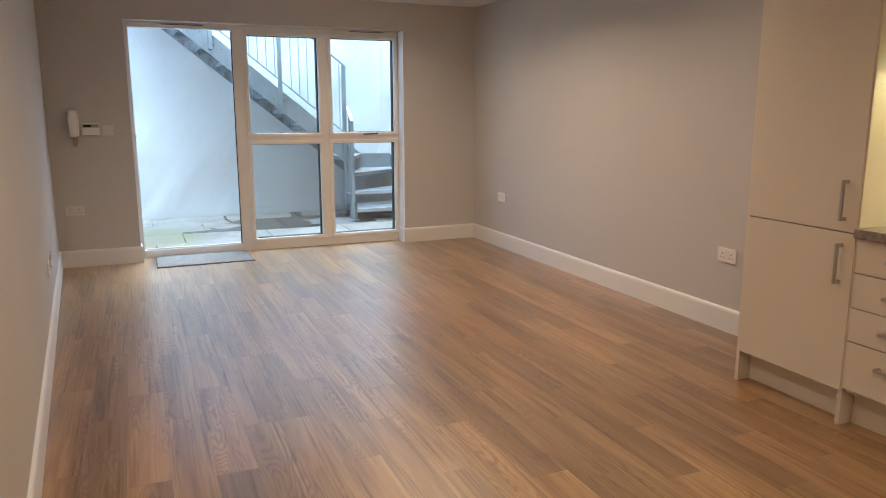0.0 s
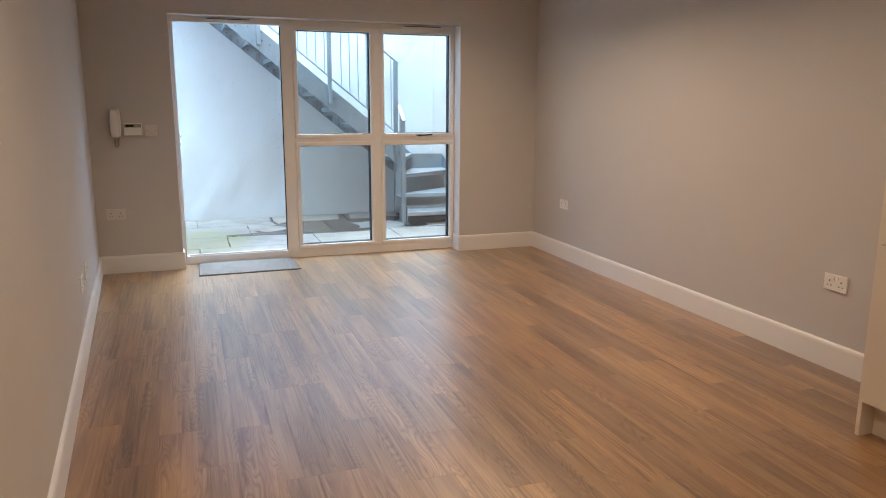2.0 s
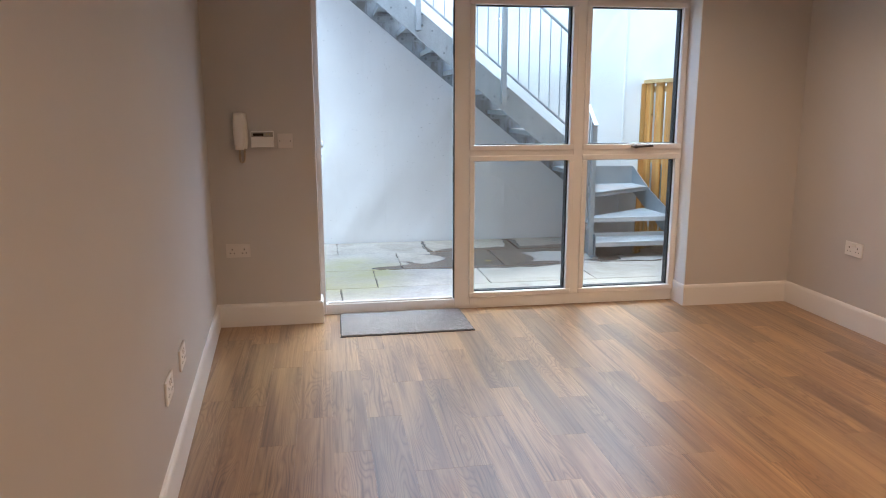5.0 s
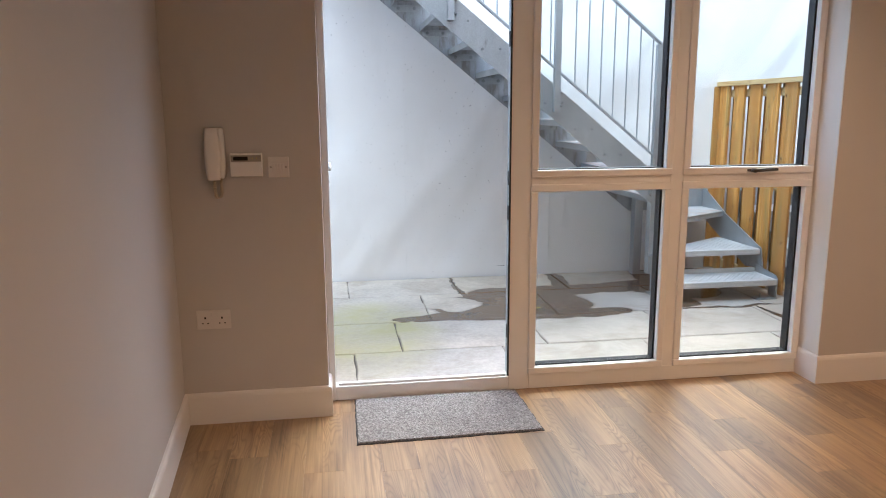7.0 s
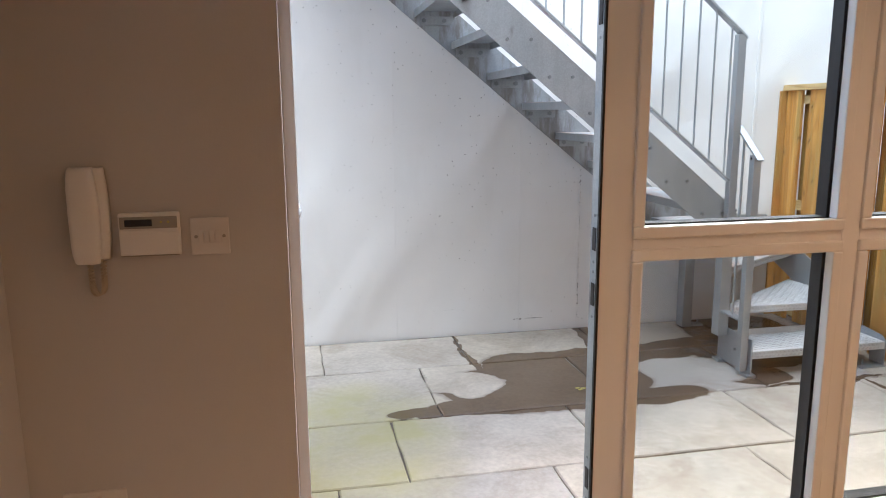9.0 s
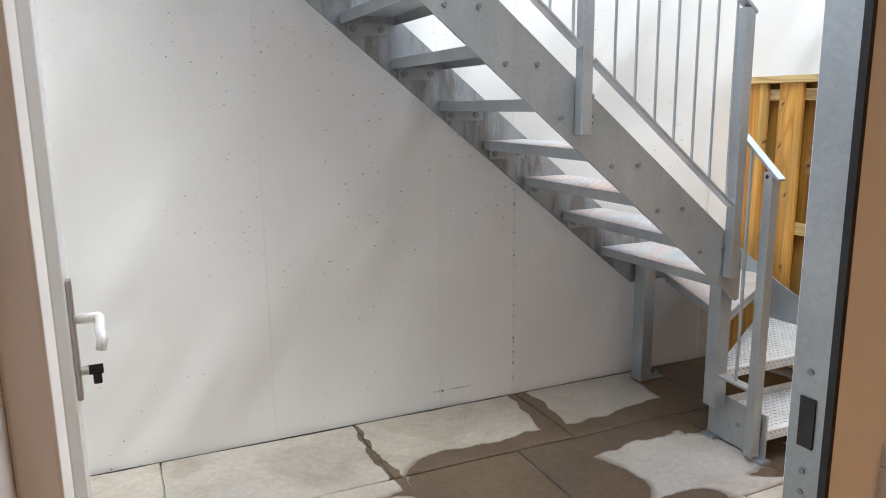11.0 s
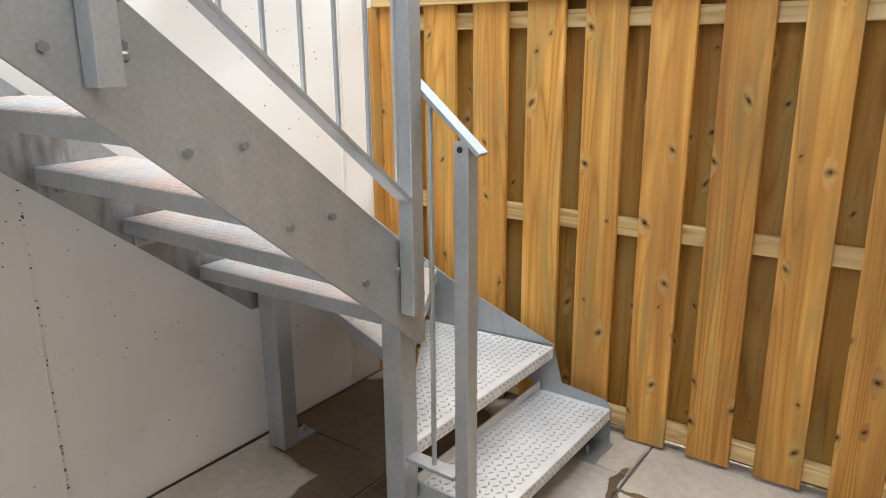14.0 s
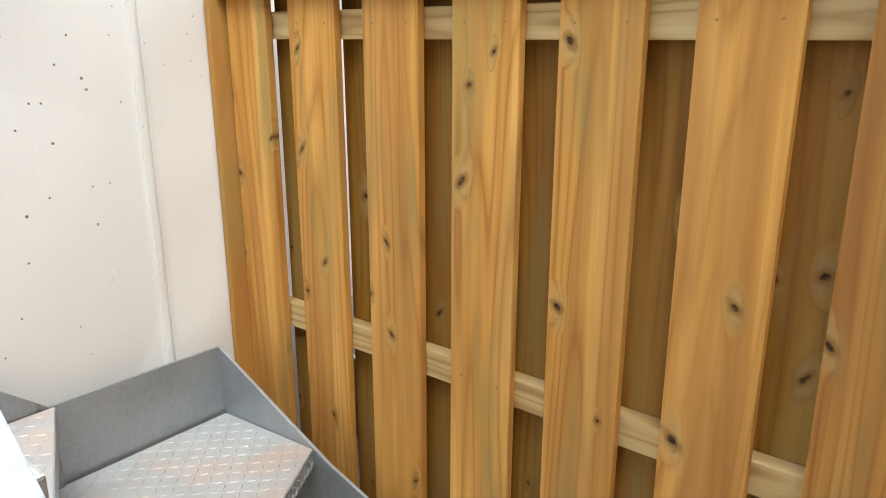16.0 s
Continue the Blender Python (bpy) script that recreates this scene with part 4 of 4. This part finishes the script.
        t = add("tread", b, STEEL if z > 0.4 else PLATE)
        face = add("tread_plate", prism(outline, "z", z - 0.001, z + 0.0002), TREAD if z > 0.4 else PLATE, t, "dusty chequer plate" if z > 0.4 else "")
        if studs:
            tagged(add("tread_pattern", chequer(bmesh.new(), outline, z, turn, 0.0038 if z < 0.4 else 0.002), STUD if z < 0.4 else TREAD, face), kind="stuff")
            if z < 0.6:
                tagged(add("lip_pattern", chequer_lip(bmesh.new(), outline[0], outline[1], z), STUD, t), kind="stuff")
        return t

    first = tread([(2.727, 9.105), (3.565, 9.098), (3.565, 9.385), (2.727, 9.39)], 0.142, (0, 2))
    add("upstand", box(2.73, 3.563, 9.383, 9.389, 0.143, 0.178, 0.001), PLATE, first)
    tread([(2.73, 9.345), (3.562, 9.335), (3.522, 9.9), (2.79, 9.43)], 0.33, (0, 2))
    tread([(2.735, 9.385), (3.53, 9.85), (3.505, 10.155), (3.08, 10.155), (2.76, 9.42)], 0.555, (0, 3))
    tread([(2.66, 9.40), (2.765, 9.40), (3.095, 10.145), (2.634, 10.145)], 0.748, (1, 3))
    n_steps = 12
    for k in range(n_steps):
        rear, z = 2.395 - GOING * k, 0.958 + RISE * k
        tread([(rear, 9.312), (rear + 0.24, 9.312), (rear + 0.24, 10.147), (rear, 10.147)], z - 0.006, (1, 3), 90)
        for y, side_y, out in ((9.312, front, -1), (10.147, back, 1)):
            s = 1 if out < 0 else -1
            b = box(rear + 0.026, rear + 0.214, y, y + s * 0.012, z - 0.095, z - 0.043, 0.001)
            if out > 0:
                add("bracket", b, BRACKET, side_y)
            for bx in (0.095, 0.219):
                if out < 0:
                    add("bolt", hexbolt((rear + bx, 9.30, z - 0.07), (0, -1, 0)), BOLT, front)
                else:
                    add("bolt", hexbolt((rear + bx - 0.045, 10.135, z - 0.069), (0, -1, 0), 0.0135, 0.013), BOLT, back)
    # guard rail
    def low(x):
        return 1.056 + SLOPE * (2.634 - x)

    def high(x):
        return 1.822 + SLOPE * (2.667 - x)

    posts = [2.64 - 0.747 * k for k in range(4)]
    for k, px in enumerate(posts):
        z0 = 0.77 if k == 0 else t0 - SLOPE * px - 0.18
        shaft = box(px - 0.022, px + 0.022, 9.252, 9.296, z0, high(px) - 0.006, 0.003)
        p = add("rail_post", shaft)
        for dz in (0.045, 0.135):
            add("bolt", hexbolt((px + 0.036, 9.298, z0 + dz), (0, -1, 0), 0.01, 0.012), BOLT, p)
            add("bolt", hexbolt((px + 0.025, 9.272, z0 + dz), (1, 0, 0), 0.009, 0.014), BOLT, p)
        if k:
            a, c = px + 0.025, posts[k - 1] - 0.025
            add("bottom_rail", bar((c, 9.273, low(c)), (a, 9.273, low(a)), 0.042, 0.012, 0.002))
            for i in range(7):
                x = posts[k - 1] - 0.052 - 0.0945 * i
                add("baluster", rod((x, 9.273, low(x)), (x, 9.273, high(x)), 0.0054, 8))
    a, c = posts[-1], posts[0] + 0.03
    add("handrail", bar((c, 9.273, high(c)), (a, 9.273, high(a)), 0.046, 0.012, 0.002))
    # short rail at the foot
    lowpost = add("rail_post", box(2.664, 2.708, 9.12, 9.162, 0.025, 1.214, 0.003))
    add("hole", rod((2.6635, 9.144, 1.196), (2.6625, 9.144, 1.196), 0.008, 12), BLACK, lowpost, "dark bolt hole")
    add("handrail", bar((2.682, 9.3, 1.362), (2.682, 9.092, 1.186), 0.038, 0.012, 0.002))
    add("bottom_rail", bar((2.682, 9.37, 0.318), (2.682, 9.164, 0.312), 0.046, 0.012, 0.002))
    add("baluster", rod((2.682, 9.243, 0.315), (2.682, 9.243, 1.31), 0.007, 8))
    return top


staircase(False, "galvanised steel stair with chequer-plate treads and thin railings", True)
staircase(True, "galvanised steel stair in the yard beyond the fence", False)

# ---- timber fence between the yards ----
fence = tagged(empty("timber_fence", 3.67, 9.0, 0.0), "new golden treated-pine hit-and-miss board fence", "fence")
part("post", box(3.588, 3.7, 10.204, 10.223, 0.0, 1.575, 0.002), FENCE, fence)
part("post", box(3.655, 3.7, 7.83, 7.887, 0.0, 1.575, 0.003), FENCE, fence)
for z0, z1 in ((1.485, 1.545), (0.776, 0.838), (0.035, 0.1)):
    part("rail", box(3.655, 3.69, 7.888, 10.164, z0, z1, 0.003), RAIL, fence, "paler sawn pine rail")
part("cap", box(3.612, 3.725, 7.83, 10.224, 1.576, 1.614, 0.004), RAIL, fence, "pale pine capping")


def board_mesh(name, w, z0, z1, mat):
    b = box(-0.01, 0.01, -w / 2, w / 2, z0, z1, 0.0025)
    me = bpy.data.meshes.new(name)
    bmesh.ops.recalc_face_normals(b, faces=b.faces)
    b.to_mesh(me)
    b.free()
    me.materials.append(mat)
    return me


def nail_mesh():
    b = bmesh.new()
    for z in (1.515, 0.82, 0.07):
        for y in (-0.045, 0.045):
            rod((-0.0102, y, z), (-0.0108, y, z), 0.0024, 6, bm=b)
    me = bpy.data.meshes.new("nail_heads")
    b.to_mesh(me)
    b.free()
    me.materials.append(BRASSY)
    return me


front_board, rear_board, nails = board_mesh("board", 0.147, 0.008, 1.581, FENCE), board_mesh("rear_board", 0.156, 0.008, 1.581, REAR_SHADED), nail_mesh()
rng = random.Random(9)
for k in range(11):
    y = 10.127 - 0.2278 * k
    if y - 0.08 > 7.9:
        o = new("board", front_board)
        o.parent = fence
        o.matrix_parent_inverse = fence.matrix_world.inverted()
        o.matrix_world = pose(3.643, y, rng.uniform(-0.004, 0.004), rng.uniform(-0.12, 0.12), 0, rng.uniform(-0.6, 0.6))
        n = tagged(new("nail_heads", nails), kind="stuff")
        n.parent = o
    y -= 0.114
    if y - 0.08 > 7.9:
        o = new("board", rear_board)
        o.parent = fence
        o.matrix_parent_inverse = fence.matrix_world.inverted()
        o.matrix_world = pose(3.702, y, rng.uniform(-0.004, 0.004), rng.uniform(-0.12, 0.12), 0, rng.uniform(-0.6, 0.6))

# ---- paving ----
pavement = tagged(part("pavement", box(-3.0, 8.6, Y_OUT + 0.017, YW, -0.06, -0.016), MORTAR), "sandstone yard paving with dark joints, partly wet", "paving", kind="structure")
ROWS_OF_SLABS = ((9.66, 10.203, (-2.2, -1.3, -0.4, 0.42, 1.28, 2.16, 3.02)), (8.965, 9.645, (-1.7, -0.8, 0.1, 0.96, 1.85, 2.74, 3.42)),
                 (8.37, 8.95, (-2.1, -1.2, -0.3, 0.705, 1.59, 2.46, 3.27)), (7.825, 8.355, (-1.4, -0.5, 0.42, 1.305, 2.19, 3.05)))
rng = random.Random(12)


def slab(x0, x1, y0, y1):
    """A riven slab with a slightly uneven edge and a worn arris."""
    j = 0.005
    pts = []
    for (ax, ay), (bx, by) in (((x0, y0), (x1, y0)), ((x1, y0), (x1, y1)), ((x1, y1), (x0, y1)), ((x0, y1), (x0, y0))):
        for s in (0.0, 0.2, 0.38, 0.55, 0.8):
            pts.append((ax + (bx - ax) * s + rng.uniform(-j, j), ay + (by - ay) * s + rng.uniform(-j, j)))
    b = bmesh.new()
    cx, cy = (x0 + x1) / 2, (y0 + y1) / 2
    low = [b.verts.new((x, y, -0.02)) for x, y in pts]
    mid = [b.verts.new((x, y, -0.009)) for x, y in pts]
    dz = rng.uniform(-0.0015, 0.0015)
    top = [b.verts.new((cx + (x - cx) * (1 - 0.006 / abs(x1 - x0) * 2), cy + (y - cy) * (1 - 0.006 / abs(y1 - y0) * 2), -0.004 + dz)) for x, y in pts]
    n = len(pts)
    for r, s in ((low, mid), (mid, top)):
        for i in range(n):
            b.faces.new((r[i], r[(i + 1) % n], s[(i + 1) % n], s[i]))
    b.faces.new(top)
    b.faces.new(low)
    part("slab", b, SLAB, pavement)


for y0, y1, xs in ROWS_OF_SLABS:
    xs = (-2.99, *xs, 4.1, 5.0, 5.9, 6.8, 7.7, 8.59)
    for x0, x1 in zip(xs, xs[1:]):
        slab(x0 + 0.003, x1 - 0.003, y0 - 0.002, y1 + 0.002)
# near-black strip paints the shadow inside the gap along the wall foot
part("open_joint", box(-2.99, 8.59, 10.204, YW - 0.0005, -0.0155, -0.012), plain("gap_shade", (0.025, 0.02, 0.016), 0.9), pavement, "dark strip for the shade in the open joint at the wall")
leaf = bmesh.new()
for a, (dx, dy) in enumerate(((0, 0), (0.018, 0.008), (-0.012, 0.012))):
    vs = [leaf.verts.new((1.735 + dx + 0.016 * math.cos(k * 1.05 + a), 9.12 + dy + 0.009 * math.sin(k * 1.05 + a), 0.001 + 0.005 * (k % 2) + a * 0.002)) for k in range(6)]
    leaf.faces.new(vs)
tagged(part("fallen_leaf", leaf, plain("dry_yellow_leaf", (0.4, 0.34, 0.08), 0.7)), "small curled dry yellow leaf on wet paving", "leaf")
tagged(part("ground", box(-40, 60, -40, 60, -0.5, -0.08), MORTAR), "bare dark earth under the house and yard", "ground", kind="structure")

# ---- floor planks ----
floor = tagged(part("floor", prism([(west_x(Y_BACK) - 0.1, Y_BACK), (X_EAST, Y_BACK), (X_EAST, Y_WIN), (OPEN_R, Y_WIN), (OPEN_R, YF), (OPEN_L, YF), (OPEN_L, Y_WIN), (west_x(Y_WIN), Y_WIN)], "z", -0.06, -0.004), SUBFLOOR),
               "oak-look vinyl plank floor, satin, running towards the window", "floor", kind="structure")
PW, PL = 0.1525, 0.914


def plank_mesh(length):
    c = 0.0004
    b = bmesh.new()
    w, h = PW / 2 - 0.0001, length / 2 - 0.0001
    low = [b.verts.new((x, y, -0.003)) for x, y in ((-w, -h), (w, -h), (w, h), (-w, h))]
    mid = [b.verts.new((x, y, -0.0003)) for x, y in ((-w, -h), (w, -h), (w, h), (-w, h))]
    top = [b.verts.new((x, y, 0.0)) for x, y in ((-w + c, -h + c), (w - c, -h + c), (w - c, h - c), (-w + c, h - c))]
    for r, s in ((low, mid), (mid, top)):
        for i in range(4):
            b.faces.new((r[i], r[(i + 1) % 4], s[(i + 1) % 4], s[i]))
    b.faces.new(top)
    bmesh.ops.recalc_face_normals(b, faces=b.faces)
    me = bpy.data.meshes.new("plank")
    b.to_mesh(me)
    b.free()
    me.materials.append(PLANK)
    return me


full = plank_mesh(PL)
rng = random.Random(21)
col_x = X_EAST - PW / 2
col = 0
while col_x + PW / 2 > west_x(Y_WIN) - 0.02:
    y = (YF if OPEN_L < col_x - PW / 2 and col_x + PW / 2 < OPEN_R else Y_WIN)
    length = PL * ((0.33, 0.8, 0.13, 0.6, 0.95, 0.45)[col % 6] + rng.uniform(-0.08, 0.05))
    while y > Y_BACK:
        length = min(length, y - Y_BACK)
        if length > 0.05:
            me = full if abs(length - PL) < 1e-6 else plank_mesh(length)
            if col_x - PW / 2 < X_EAST and col_x > west_x(y) - PW:
                o = new("plank", me)
                o.parent = floor
                o.location = (col_x, y - length / 2, 0)
        y -= length
        length = PL
    x0, x1 = max(col_x - PW / 2, OPEN_L), min(col_x + PW / 2, OPEN_R)
    if 0.002 < x1 - x0 < PW - 0.001:
        part("plank", box(x0, x1, Y_WIN + 0.0002, YF - 0.0002, -0.003, 0.0, 0.0003), PLANK, floor)
    col_x -= PW
    col += 1
